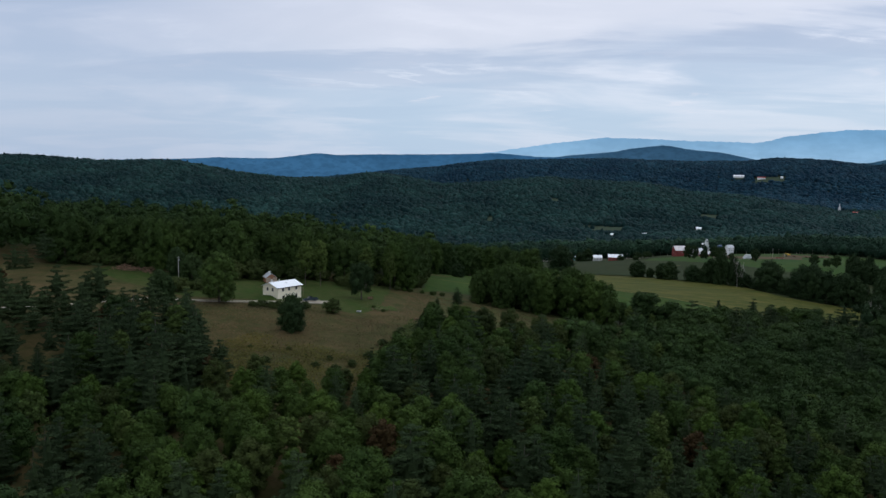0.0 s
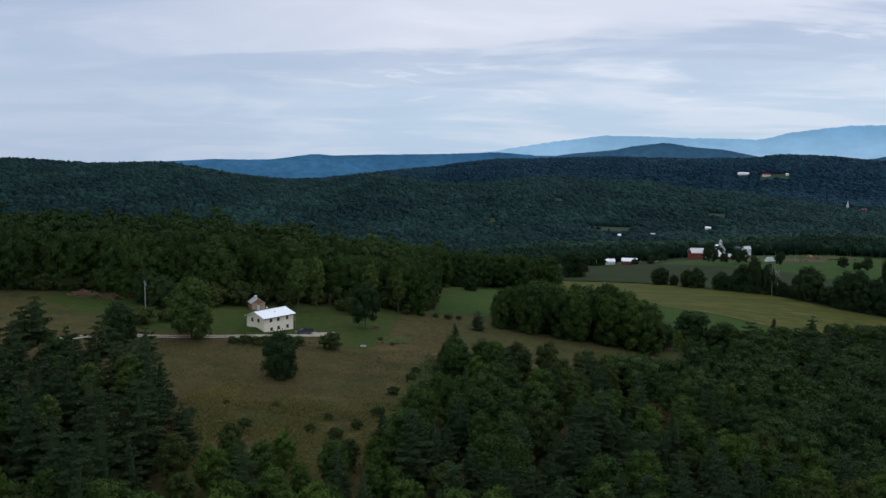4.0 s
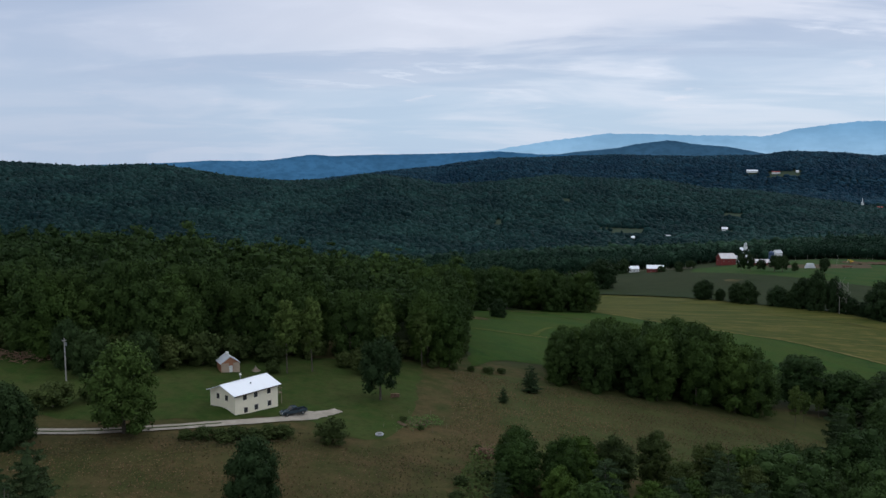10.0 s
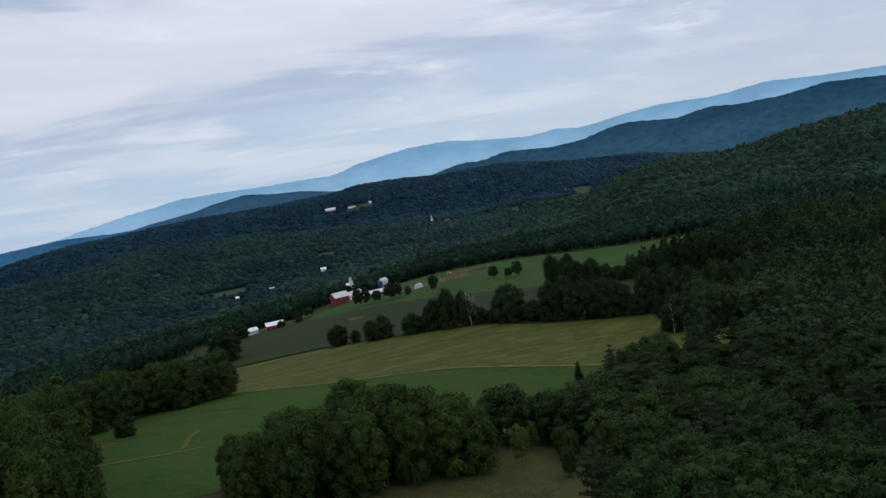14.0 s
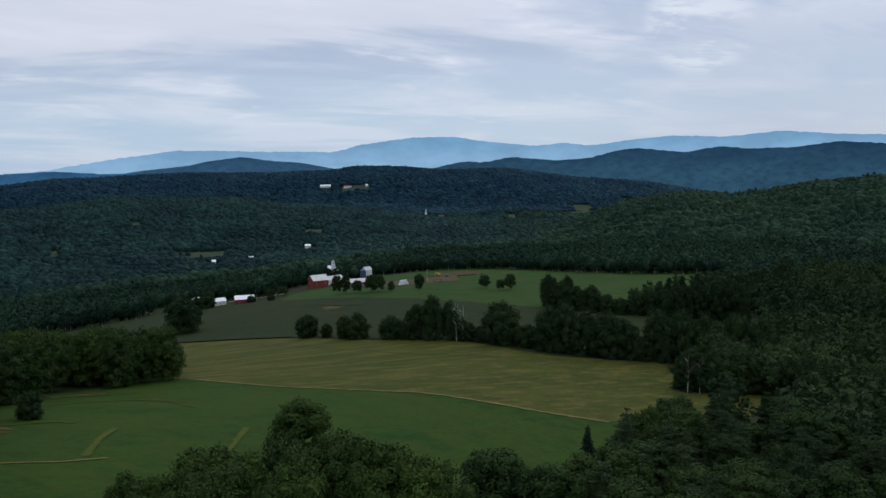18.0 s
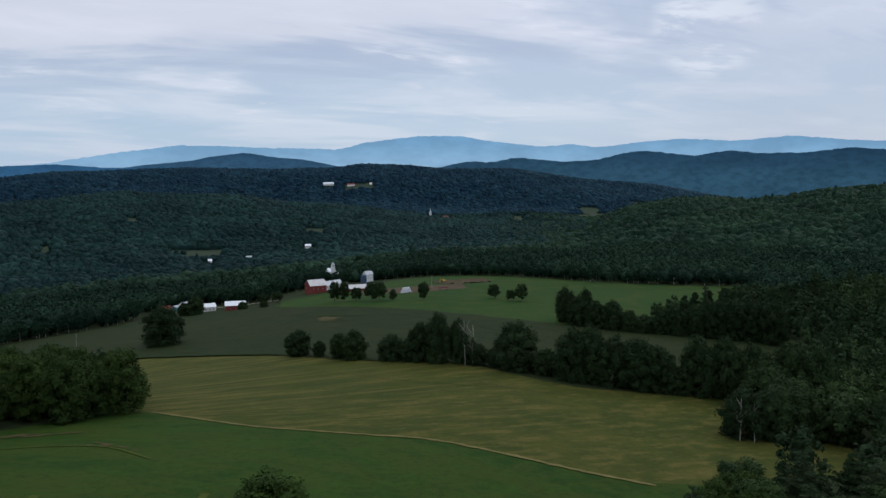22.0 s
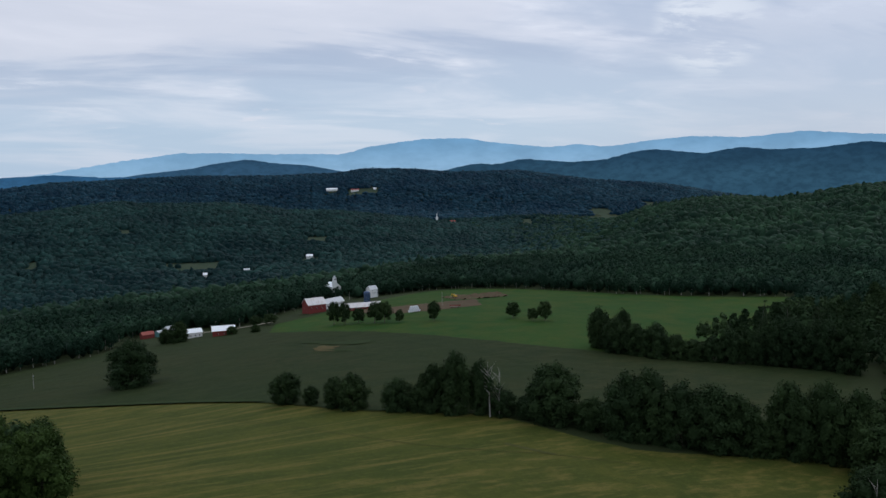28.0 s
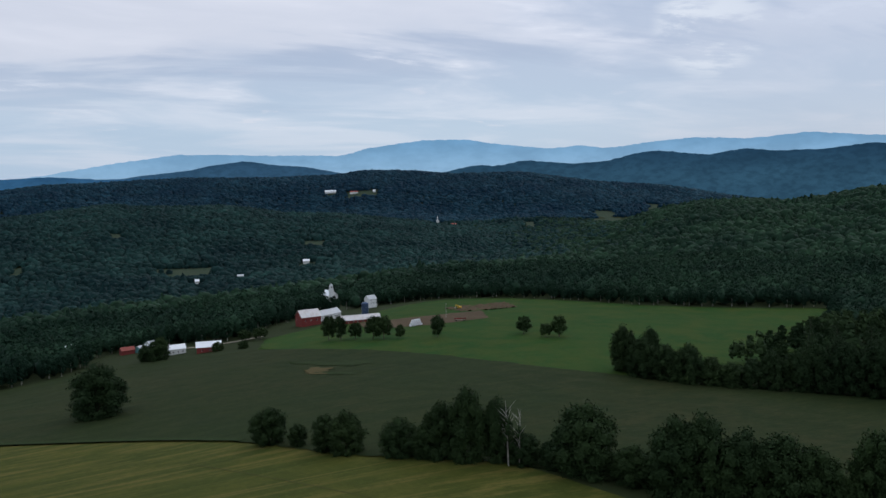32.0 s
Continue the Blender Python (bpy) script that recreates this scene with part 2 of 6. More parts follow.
# valley and east slopes: green cooled towards blue to stand for haze
LEAF_VALLEY_HAZED = leaf("leaves_valley_hazed", (0.011, 0.036, 0.020), (0.035, 0.078, 0.040), 0.65)
# ridge and distant woods: distance haze painted into the leaf colour as blue
LEAF_FAR_HAZED = leaf("leaves_ridge_hazed", (0.007, 0.029, 0.029), (0.025, 0.068, 0.060), 0.7)
LEAF_FAREST_HAZED = leaf("leaves_distant_hazed", (0.010, 0.042, 0.068), (0.023, 0.072, 0.104), 0.75)
BARK = wood("bark", (0.05, 0.04, 0.03), (0.13, 0.11, 0.09))
BARK_PALE = wood("birch_bark", (0.22, 0.20, 0.18), (0.50, 0.47, 0.43))
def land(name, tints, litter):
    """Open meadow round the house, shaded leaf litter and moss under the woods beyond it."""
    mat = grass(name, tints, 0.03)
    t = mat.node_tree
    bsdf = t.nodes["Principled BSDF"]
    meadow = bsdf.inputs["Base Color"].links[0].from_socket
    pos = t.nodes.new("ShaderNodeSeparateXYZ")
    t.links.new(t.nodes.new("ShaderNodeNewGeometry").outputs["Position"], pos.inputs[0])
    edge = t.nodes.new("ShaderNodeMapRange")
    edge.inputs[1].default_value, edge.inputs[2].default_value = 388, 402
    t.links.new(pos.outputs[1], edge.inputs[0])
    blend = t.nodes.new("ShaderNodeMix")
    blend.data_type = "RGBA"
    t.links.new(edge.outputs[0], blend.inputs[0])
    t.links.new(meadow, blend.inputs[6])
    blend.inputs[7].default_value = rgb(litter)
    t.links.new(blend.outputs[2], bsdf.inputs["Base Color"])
    return mat


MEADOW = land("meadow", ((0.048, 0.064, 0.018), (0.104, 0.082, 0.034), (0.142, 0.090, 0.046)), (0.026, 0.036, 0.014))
LAWN = grass("lawn", ((0.036, 0.072, 0.013), (0.057, 0.083, 0.021), (0.086, 0.082, 0.029)), 0.04)
GREEN = grass("green_field", ((0.021, 0.062, 0.009), (0.034, 0.077, 0.010), (0.064, 0.088, 0.014), (0.044, 0.098, 0.012)), 0.02, (-60, 0.12))
HAY = grass("hay_field", ((0.078, 0.092, 0.017), (0.108, 0.108, 0.023), (0.044, 0.066, 0.013), (0.185, 0.152, 0.043)), 0.011, (-57, 0.20))
CORN = grass("corn_field", ((0.033, 0.050, 0.016), (0.048, 0.053, 0.020), (0.024, 0.040, 0.013), (0.018, 0.031, 0.011)), 0.012, (-58, 0.6))
PASTURE = grass("pasture", ((0.024, 0.074, 0.013), (0.034, 0.086, 0.015), (0.084, 0.098, 0.018)), 0.010)
DIRT = grass("dirt", ((0.112, 0.078, 0.050), (0.145, 0.102, 0.066), (0.080, 0.066, 0.036)), 0.06)
GRAVEL = grass("gravel", ((0.46, 0.41, 0.34), (0.54, 0.48, 0.40), (0.36, 0.32, 0.26)), 0.1)


# ---- land ----
# heights of the hill, in metres, every 125 m eastwards and every 150 m northwards
H = np.array([
    [-11, -14, -15, -17, -23, -31, -39, -45, -51],
    [-3, -8, -13, -16, -26, -36, -44, -49, -53],
    [7, 1, -10, -18, -31, -42, -49, -52, -54],
    [14, 17, 13, -2, -31, -45, -53, -55, -55],
    [7, 10, 8, -11, -30, -42, -55, -58, -57],
    [-10, -12, -18, -29, -34, -38, -53, -60, -60],
    [-37, -41, -48, -53, -53, -45, -52, -61, -61],
    [-66, -70, -71, -68, -63, -55, -52, -60, -66],
    [-89, -92, -90, -82, -76, -69, -61, -62, -67],
    [-104, -106, -105, -98, -91, -83, -75, -73, -71],
    [-118, -122, -124, -119, -111, -106, -105, -98, -84]], float)


def bspline(u):
    return np.stack([(1 - u)**3, 3*u**3 - 6*u**2 + 4, -3*u**3 + 3*u**2 + 3*u + 1, u**3], -1) / 6


def step(v, lo, hi):
    s = np.clip((v - lo) / (hi - lo), 0, 1)
    return s * s * (3 - 2 * s)


# far ridges round the hilltop at (0, 250): distance, slope length this side and beyond, and the crest as bearing in degrees and height
RANGES = [
    (2300, 640, 420, [(-40, 26), (-29, 26), (-27, 20), (-24.3, 12), (-20.7, 17), (-19.2, 17), (-17.4, 4), (-15.1, -12), (-11.5, -28), (-8, -28), (-5.8, -11), (-4.2, -13), (-0.1, -41), (3.4, -31),
                      (7.7, -13), (9, -19), (11.4, -23), (13.8, -23), (16, -33), (18, -48), (21.1, -51), (24, -67), (26.9, -88), (31, -112), (36, -120)]),
    (3600, 620, 500, [(-12, -90), (-8, -56), (-4, -26), (-0.3, -5), (1, 10), (3.8, 30), (11.2, 43), (17.2, 39), (20.8, 44), (22.7, 59), (25.9, 53), (28.3, 40), (32.6, 40), (34.9, 18), (37.4, -6),
                      (40.4, -20), (41.9, -27), (44.3, -56), (48, -100), (54, -118)]),
    (1900, 900, 500, [(30, -118), (36, -85), (38.9, -58), (40.4, -38), (41.9, -28), (43, -22), (45.1, -18), (47.5, -22), (49.4, -17), (51.5, -3), (53.1, 0), (55.2, 8), (60, 18), (70, 24), (84, 24)])]


def terrain(x, y):
    """Height of the ground: the measured hill near the houses, the valley and its ridges beyond."""
    x, y = np.asarray(x, float), np.asarray(y, float)
    ny, nx = H.shape
    a = np.clip((x + 375) / 125, 1e-6, nx - 1 - 1e-6)
    b = np.clip((y + 150) / 150, 1e-6, ny - 1 - 1e-6)
    i, j = a.astype(int), b.astype(int)
    wu, wv = bspline(a - i), bspline(b - j)
    near = 0
    for m in range(4):
        for n in range(4):
            near = near + wu[..., m] * wv[..., n] * H[np.clip(j + n - 1, 0, ny - 1), np.clip(i + m - 1, 0, nx - 1)]
    bearing, reach = np.degrees(np.arctan2(x, y - 250)), np.hypot(x, y - 250)
    fold = np.sin(x / 125 + 0.9 * np.sin(y / 230)) * np.sin(y / 140 + 0.6 + 0.5 * np.sin(x / 330))
    base = -122 + 45 * step(-y, -900, 300)
    rise, crest_ = 0, 0
    for dist, this_side, beyond, crest in RANGES:
        h = np.interp(bearing, [c[0] for c in crest], [c[1] for c in crest]) - base
        u = reach - dist
        bell = np.exp(-(u / np.where(u < 0, this_side, beyond)) ** 2)
        rise = rise + np.maximum(h * bell, 0) ** 5
        crest_ = np.maximum(crest_, bell)
    far = base + rise ** 0.2 + 13 * fold * step(y, 1300, 1800) * (1 - crest_ ** 3)
    out = np.hypot(np.maximum(np.maximum(-375 - x, x - 625), 0), np.maximum(np.maximum(-150 - y, y - 1350), 0))
    w = step(out, 0, 700)
    roll = 2.0 * np.sin(x / 61 + 1.3 * np.sin(y / 83)) * np.sin(y / 71) + 5 * np.sin(x / 190 + y / 240) * np.sin(y / 170 - x / 310)
    return near * (1 - w) + (far + 0.7 * roll * (1 - 0.7 * crest_)) * w + 0.12 * roll


def inside(x, y, ring):
    """Whether points lie inside a ring of (x, y) corners."""
    hit = np.zeros(np.shape(x), bool)
    for (x0, y0), (x1, y1) in zip(ring, ring[1:] + ring[:1]):
        crosses = (y0 > y) != (y1 > y)
        with np.errstate(divide="ignore", invalid="ignore"):
            hit ^= crosses & (x < (x1 - x0) * (y - y0) / ((y1 - y0) or 1e-9) + x0)
    return hit


def mesh_of(name, verts, faces, material, smooth=True):
    """A mesh from arrays of corners and of faces that all have the same number of corners."""
    me = bpy.data.meshes.new(name)
    verts, faces = np.asarray(verts, np.float32), np.asarray(faces, np.int32)
    k = faces.shape[1]
    me.vertices.add(len(verts))
    me.vertices.foreach_set("co", verts.ravel())
    me.loops.add(faces.size)
    me.loops.foreach_set("vertex_index", faces.ravel())
    me.polygons.add(len(faces))
    me.polygons.foreach_set("loop_start", np.arange(0, faces.size, k, dtype=np.int32))
    me.polygons.foreach_set("loop_total", np.full(len(faces), k, np.int32))
    me.polygons.foreach_set("use_smooth", np.full(len(faces), smooth, bool))
    me.materials.append(material)
    me.update(calc_edges=True)
    me.validate()
    return me


def grid_faces(nu, nv):
    a = (np.arange(nv - 1)[:, None] * nu + np.arange(nu - 1)[None]).ravel()
    return np.stack([a, a + 1, a + nu + 1, a + nu], 1)


def steps(*runs):
    """Coordinates from runs of (start, end, step)."""
    return np.unique(np.round(np.concatenate([np.arange(a, b + 1e-6, s) for a, b, s in runs]), 3))


gx = steps((-4600, -1200, 100), (-1200, -400, 40), (-400, -160, 12), (-160, 480, 5), (480, 760, 10), (760, 1600, 35), (1600, 4800, 80))
gy = steps((-700, 40, 40), (40, 200, 8), (200, 640, 5), (640, 1250, 9), (1250, 2000, 30), (2000, 4900, 60))
GX, GY = np.meshgrid(gx, gy)
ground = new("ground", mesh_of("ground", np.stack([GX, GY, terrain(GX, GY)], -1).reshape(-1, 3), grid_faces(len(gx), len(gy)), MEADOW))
tagged(ground, "dry hillside meadow and valley floor under the trees", "ground", kind="structure")


def along(points, n):
    """n points at even steps along a smooth line through the given ones."""
    p = np.array(points, float)
    for _ in range(2):
        q = np.empty((2 * len(p) - 2, 2))
        q[0::2], q[1::2] = 0.75 * p[:-1] + 0.25 * p[1:], 0.25 * p[:-1] + 0.75 * p[1:]
        p = np.concatenate([p[:1], q, p[-1:]])
    d = np.r_[0, np.cumsum(np.hypot(*np.diff(p, axis=0).T))]
    s = np.linspace(0, d[-1], n)
    return np.stack([np.interp(s, d, p[:, 0]), np.interp(s, d, p[:, 1])], 1)


def field(name, near, far, material, lift, label, spacing=5.0, rough=0.0, category="field"):
    """A field laid on the ground between its near and its far edge, both named from left to right."""
    size = max(np.ptp(np.array(near), axis=0).max(), np.ptp(np.array(far), axis=0).max())
    nu, nv = int(size / spacing) + 2, int(max(np.hypot(*(np.array(near[0]) - far[0])), np.hypot(*(np.array(near[-1]) - far[-1])),
                                            np.hypot(*(np.array(near[len(near) // 2]) - far[len(far) // 2]))) / spacing) + 2
    a, b = along(near, nu), along(far, nu)
    v = np.linspace(0, 1, nv)[:, None, None]
    p = a[None] * (1 - v) + b[None] * v
    rng = np.random.default_rng(len(name))
    x, y = p[..., 0], p[..., 1]
    edge = np.ones(x.shape)
    edge[1:-1, 1:-1] = 0
    rag = min(0.7, spacing * 0.16)
    x = x + edge * rng.normal(0, rag, x.shape)
    y = y + edge * rng.normal(0, rag, x.shape)
    z = terrain(x, y) + lift + rough * rng.normal(0, 1, x.shape)
    ob = new(name, mesh_of(name, np.stack([x, y, z], -1).reshape(-1, 3), grid_faces(nu, nv), material))
    return tagged(ob, label, category, kind="structure")


TAN_LINE = [(75, 616), (97, 575), (115, 559.5), (136, 543.5), (150, 535), (163, 514), (178, 489), (191, 473.5)]
field("lawn", [(-135, 322), (-95, 296), (-79, 299), (-60, 308), (-46, 312), (-36, 303), (-29, 304), (-24, 322)],
      [(-135, 348), (-100, 347), (-85, 347), (-70, 358), (-52, 362), (-36, 370), (-28, 373), (-22, 376)], LAWN, 0.05,
      "green mown lawn round the cream house", 3)
field("green_field", [(-9, 380), (0, 400), (40, 402), (75, 402), (96, 407), (110, 402), (126, 408), (164, 430), (198, 453), (225, 469)],
      [(-8, 545), (15, 602), (42, 612), (60, 638), *TAN_LINE, (226, 471)], GREEN, 0.12,
      "bright green clover field on the slope")
field("hay_field", [(46, 664), *TAN_LINE, (222, 468), (262, 464), (292, 482)],
      [(0, 880), (54, 844), (123, 788), (171, 746), (197, 704), (231, 661), (238, 621), (249, 589), (271, 574), (322, 560)], HAY, 0.14,
      "mown yellow hay field with faint swath lines")
field("corn_field", [(0, 884), (54, 846), (123, 790), (163, 746), (190, 688), (228, 660), (250, 615), (300, 568), (335, 552)],
      [(20, 990), (70, 1000), (124, 1028), (160, 1028), (213, 997), (237, 991), (296, 891), (332, 804), (362, 762), (380, 736), (402, 716), (430, 693), (462, 668)], CORN, 0.5,
      "dull brown-green field of standing corn", 4, 0.12)
field("pasture", [(237, 992), (296, 893), (332, 806), (362, 764), (404, 722), (470, 730), (560, 770), (690, 882)],
      [(258, 1046), (298, 1064), (362, 1104), (470, 1186), (520, 1104), (575, 992), (640, 930), (694, 887)], PASTURE, 0.2,
      "bright green grazed pasture below the farm", 6)


def strip(name, points, width, material, lift, label, category, n=60, ragged=0.05):
    c = along(points, n)
    t = np.gradient(c, axis=0)
    t /= np.hypot(t[:, 0], t[:, 1])[:, None]
    side = np.stack([-t[:, 1], t[:, 0]], 1)
    rows = []
    rng = np.random.default_rng(n)
    for k, s in enumerate((-0.5, -0.25, 0, 0.25, 0.5)):
        w = width * (1 + (ragged * rng.normal(0, 1, n) if k in (0, 4) else 0))
        p = c + side * (s * w)[:, None] if np.ndim(w) else c + side * (s * w)
        rows.append(np.c_[p, terrain(p[:, 0], p[:, 1]) + lift - (0.04 if k in (1, 3) else 0)])
    v = np.concatenate(rows)
    return tagged(new(name, mesh_of(name, v, grid_faces(n, 5), material)), label, category, kind="structure")


strip("driveway", [(-150, 255), (-124, 267), (-111, 281), (-100, 289), (-86, 291.5), (-71, 298), (-60, 304), (-52, 308.5), (-46, 312.5), (-42, 316.5), (-40.3, 319)],
      2.7, GRAVEL, 0.2, "pale gravel driveway leading to the house", "road", 90)
strip("driveway_verge", [(-150, 255), (-124, 267), (-111, 281), (-100, 289), (-86, 291.5), (-71, 298), (-62, 303)], 0.55, LAWN, 0.23, "thin grass verge between the wheel tracks", "grass strip", 90)
field("rough_grass", [(-4, 312), (20, 306), (58, 318), (92, 352), (108, 384)], [(-6, 373), (8, 376), (40, 382), (74, 390), (110, 387)],
      grass("rough_grass", ((0.050, 0.074, 0.020), (0.076, 0.082, 0.027), (0.102, 0.088, 0.036)), 0.03), 0.06, "olive rough grass between the scrub and the maples", 4)




# ---- plants ----
def part(name, me, parent, label=""):
    ob = new(name, me)
    ob.parent = parent
    return tagged(ob, label) if label else ob


def ico(level):
    bm = bmesh.new()
    bmesh.ops.create_icosphere(bm, subdivisions=level, radius=1)
    v = np.array([p.co[:] for p in bm.verts])
    f = np.array([[p.index for p in q.verts] for q in bm.faces])
    bm.free()
    return v, f


ICO = {k: ico(k) for k in (1, 2)}


def unit(rng, n):
    v = rng.normal(size=(n, 3))
    return v / np.linalg.norm(v, axis=1)[:, None]


def cards(rng, centres, normals, size, flat=1.0, loose=0.42):
    """Small bent leaf sprays, two triangles each, that face roughly along the normals."""
    n = len(centres)
    nrm = normals + rng.normal(0, loose, (n, 3))
    nrm /= np.linalg.norm(nrm, axis=1)[:, None]
    a = np.cross(nrm, unit(rng, n))
    a /= np.linalg.norm(a, axis=1)[:, None] + 1e-9
    b = np.cross(nrm, a) * flat
    s = (size * rng.uniform(0.6, 1.35, n))[:, None]
    bend = nrm * s * rng.uniform(-0.25, 0.35, n)[:, None]
    v = np.stack([centres - a * s, centres - b * s * 0.6 + bend, centres + a * s, centres + b * s * 0.6 + bend], 1).reshape(-1, 3)
    k = np.arange(n)[:, None] * 4
    return v, np.concatenate([k + [0, 1, 2], k + [0, 2, 3]], 0)


def joined(pieces):
    vs, fs, at = [], [], 0
    for v, f in pieces:
        vs.append(v)
        fs.append(f + at)
        at += len(v)
    return np.concatenate(vs), np.concatenate(fs)


def round_crown(seed, height, width, lobes=20, leaves=70, size=0.55, base=0.18, level=1):
    """A broadleaf crown: many uneven lobes, taller than wide, heaped over a dark inner mass, each set with leaf sprays."""
    rng = np.random.default_rng(seed)
    pieces = []
    zc, rz, r = height * (base + (1 - base) * 0.46), height * (1 - base) * 0.5, width / 2
    dirs = unit(rng, lobes)
    dirs[:, 2] = np.linspace(-0.85, 1.0, lobes) + rng.normal(0, 0.06, lobes)
    flatten = np.sqrt(np.clip(1 - np.clip(dirs[:, 2], -1, 1) ** 2, 0.02, 1))
    turn = np.arange(lobes) * 2.39996 + rng.normal(0, 0.35, lobes)
    dirs[:, 0], dirs[:, 1] = np.cos(turn) * flatten, np.sin(turn) * flatten
    dirs /= np.linalg.norm(dirs, axis=1)[:, None]
    grow = rng.uniform(0.56, 0.86, lobes)
    cs = np.c_[dirs[:, :2] * (r * grow)[:, None], zc + dirs[:, 2] * rz * np.minimum(grow + 0.06, 0.84)]
    rs = rng.uniform(0.20, 0.36, lobes) * r
    cs = np.r_[cs, [[0, 0, zc], [0, 0, zc + rz * 0.35]]]
    rs = np.r_[rs, r * 0.72, r * 0.55]
    v0, f0 = ICO[level]
    for c, s in zip(cs, rs):
        wob = rng.uniform(0.62, 1.22, len(v0))
        pieces.append((c + v0 * (s * 0.70 * wob)[:, None] * [1, 1, 0.95], f0))
        if leaves:
            d = unit(rng, int(leaves * (1 if s < r * 0.5 else 0.5)))
            d = d[d[:, 2] > -0.6]
            pieces.append(cards(rng, c + d * s * rng.uniform(0.62, 1.22, len(d))[:, None] * [1, 1, 0.98], d + [0, 0, 0.25], size, 1.0, 0.5))
    return joined(pieces)


def pine_crown(seed, height, width, tiers=11, size=0.40, base=0.22, cone=0.55):
    """A conifer crown: whorls of boughs that end in flat pads of needles, with dark gaps between the layers."""
    rng = np.random.default_rng(seed)
    pieces = []
    v0, f0 = ICO[1]
    core = v0 * rng.uniform(0.7, 1.15, (len(v0), 1)) * [width * 0.20, width * 0.20, height * (1 - base) * 0.46]
    core[:, :2] *= np.clip(1.12 - (v0[:, 2:3] + 1) * 0.42, 0.15, 1)
    pieces.append((core + [0, 0, height * (base + (1 - base) * 0.47)], f0))
    for k in range(tiers):
        u = k / (tiers - 1)
        z = height * (base + (1 - base) * (0.02 + 0.93 * u))
        reach = width / 2 * (1 - 0.93 * u) ** cone * (0.74 + 0.26 * min(1, u * 5)) * rng.uniform(0.82, 1.12)
        boughs = max(3, int(7 * (1 - 0.5 * u)))
        for a in rng.uniform(0, 2 * math.pi) + np.arange(boughs) * 2 * math.pi / boughs + rng.normal(0, 0.25, boughs):
            ln = reach * rng.uniform(0.62, 1.14)
            lift_ = rng.uniform(0.05, 0.28)
            for q in (0.42, 0.72, 0.98):
                rad = (0.20 * ln + 0.34) * rng.uniform(0.75, 1.2) * (1.0 if q < 0.9 else 0.72)
                b = a + rng.normal(0, 0.16)
                c = np.array([math.cos(b) * q * ln, math.sin(b) * q * ln, z + lift_ * q * ln + rng.normal(0, 0.12)])
                flat = np.array([1, 1, 0.36])
                pieces.append((c + v0 * rng.uniform(0.6, 1.1, (len(v0), 1)) * rad * 0.72 * flat, f0))
                n = max(8, int(3.4 * (rad / size) ** 2 * 2.0))
                d = unit(rng, n)
                d[:, 2] = np.abs(d[:, 2]) * 0.9 - 0.25
                pieces.append(cards(rng, c + d * rad * rng.uniform(0.7, 1.2, (n, 1)) * flat, d * [1, 1, 0.6] + [0, 0, 0.55], size, 0.55, 0.4))
    return joined(pieces)


def stem(seed, height, radius, limbs=5, reach=2.5, start=0.25, lean=0.02):
    """A tapered trunk with limbs, in one mesh."""
    rng = np.random.default_rng(seed)
    pieces = []

    def tube(path, radii, sides=7):
        path = np.array(path)
        rings = []
        ang = np.arange(sides) * 2 * math.pi / sides
        for p, r in zip(path, radii):
            rings.append(p + np.c_[np.cos(ang) * r, np.sin(ang) * r, 0 * ang])
        v = np.concatenate(rings)
        f = []
        for i in range(len(path) - 1):
            for j in range(sides):
                a, b = i * sides + j, i * sides + (j + 1) % sides
                f += [(a, b, b + sides), (a, b + sides, a + sides)]
        pieces.append((v, np.array(f)))

    top = np.array([lean * height * rng.normal(), lean * height * rng.normal(), height])
    tube([(0, 0, -0.8), (0, 0, 0.2), top * 0.35, top * 0.7, top], [radius * 1.5, radius * 1.1, radius * 0.8, radius * 0.5, radius * 0.12])
    for _ in range(limbs):
        u = rng.uniform(start, 0.85)
        a = rng.uniform(0, 2 * math.pi)
        p = top * u
        e = p + np.array([math.cos(a), math.sin(a), rng.uniform(0.5, 1.1)]) * reach * rng.uniform(0.5, 1.0)
        tube([p, (p + e) / 2 - [0, 0, 0.15], e], [radius * 0.42, radius * 0.3, radius * 0.06], 5)
    return joined(pieces)


KINDS = {}


def add_kind(kind, stem_data, crown_data, bark, leaves, height):
    KINDS.setdefault(kind, []).append((mesh_of(kind + "_trunk", *stem_data, bark), mesh_of(kind + "_crown", *crown_data, leaves, False), height))


for s in range(5):
    hgt = (16, 18, 17, 15, 19)[s]
    add_kind("maple_tree", stem(s, hgt * 0.75, 0.32, 7, 4.0, 0.25), round_crown(s + 10, hgt, (9.5, 10.5, 9, 10.5, 9.5)[s], 46, 190, 0.27, 0.02), BARK, (LEAF_MAPLE, LEAF_BRIGHT, LEAF_OLIVE, LEAF_MAPLE, LEAF_MAPLE)[s], hgt)
    add_kind("pine_tree", stem(s + 20, hgt * 0.95, 0.26, 6, 2.0, 0.1), pine_crown(s + 30, hgt, (10.5, 12, 10, 11.5, 11)[s], 10, 0.27, 0.03, (0.62, 0.5, 0.7, 0.55, 0.75)[s]), BARK, LEAF_PINE, hgt)
for s in range(4):
    hgt = (16, 18, 15, 17)[s]
    add_kind("broadleaf_tree", stem(s + 220, hgt * 0.75, 0.32, 7, 4.0, 0.25), round_crown(s + 230, hgt, (10, 11, 9.5, 10.5)[s], 46, 190, 0.27, 0.02), BARK, LEAF_SLOPE, hgt)
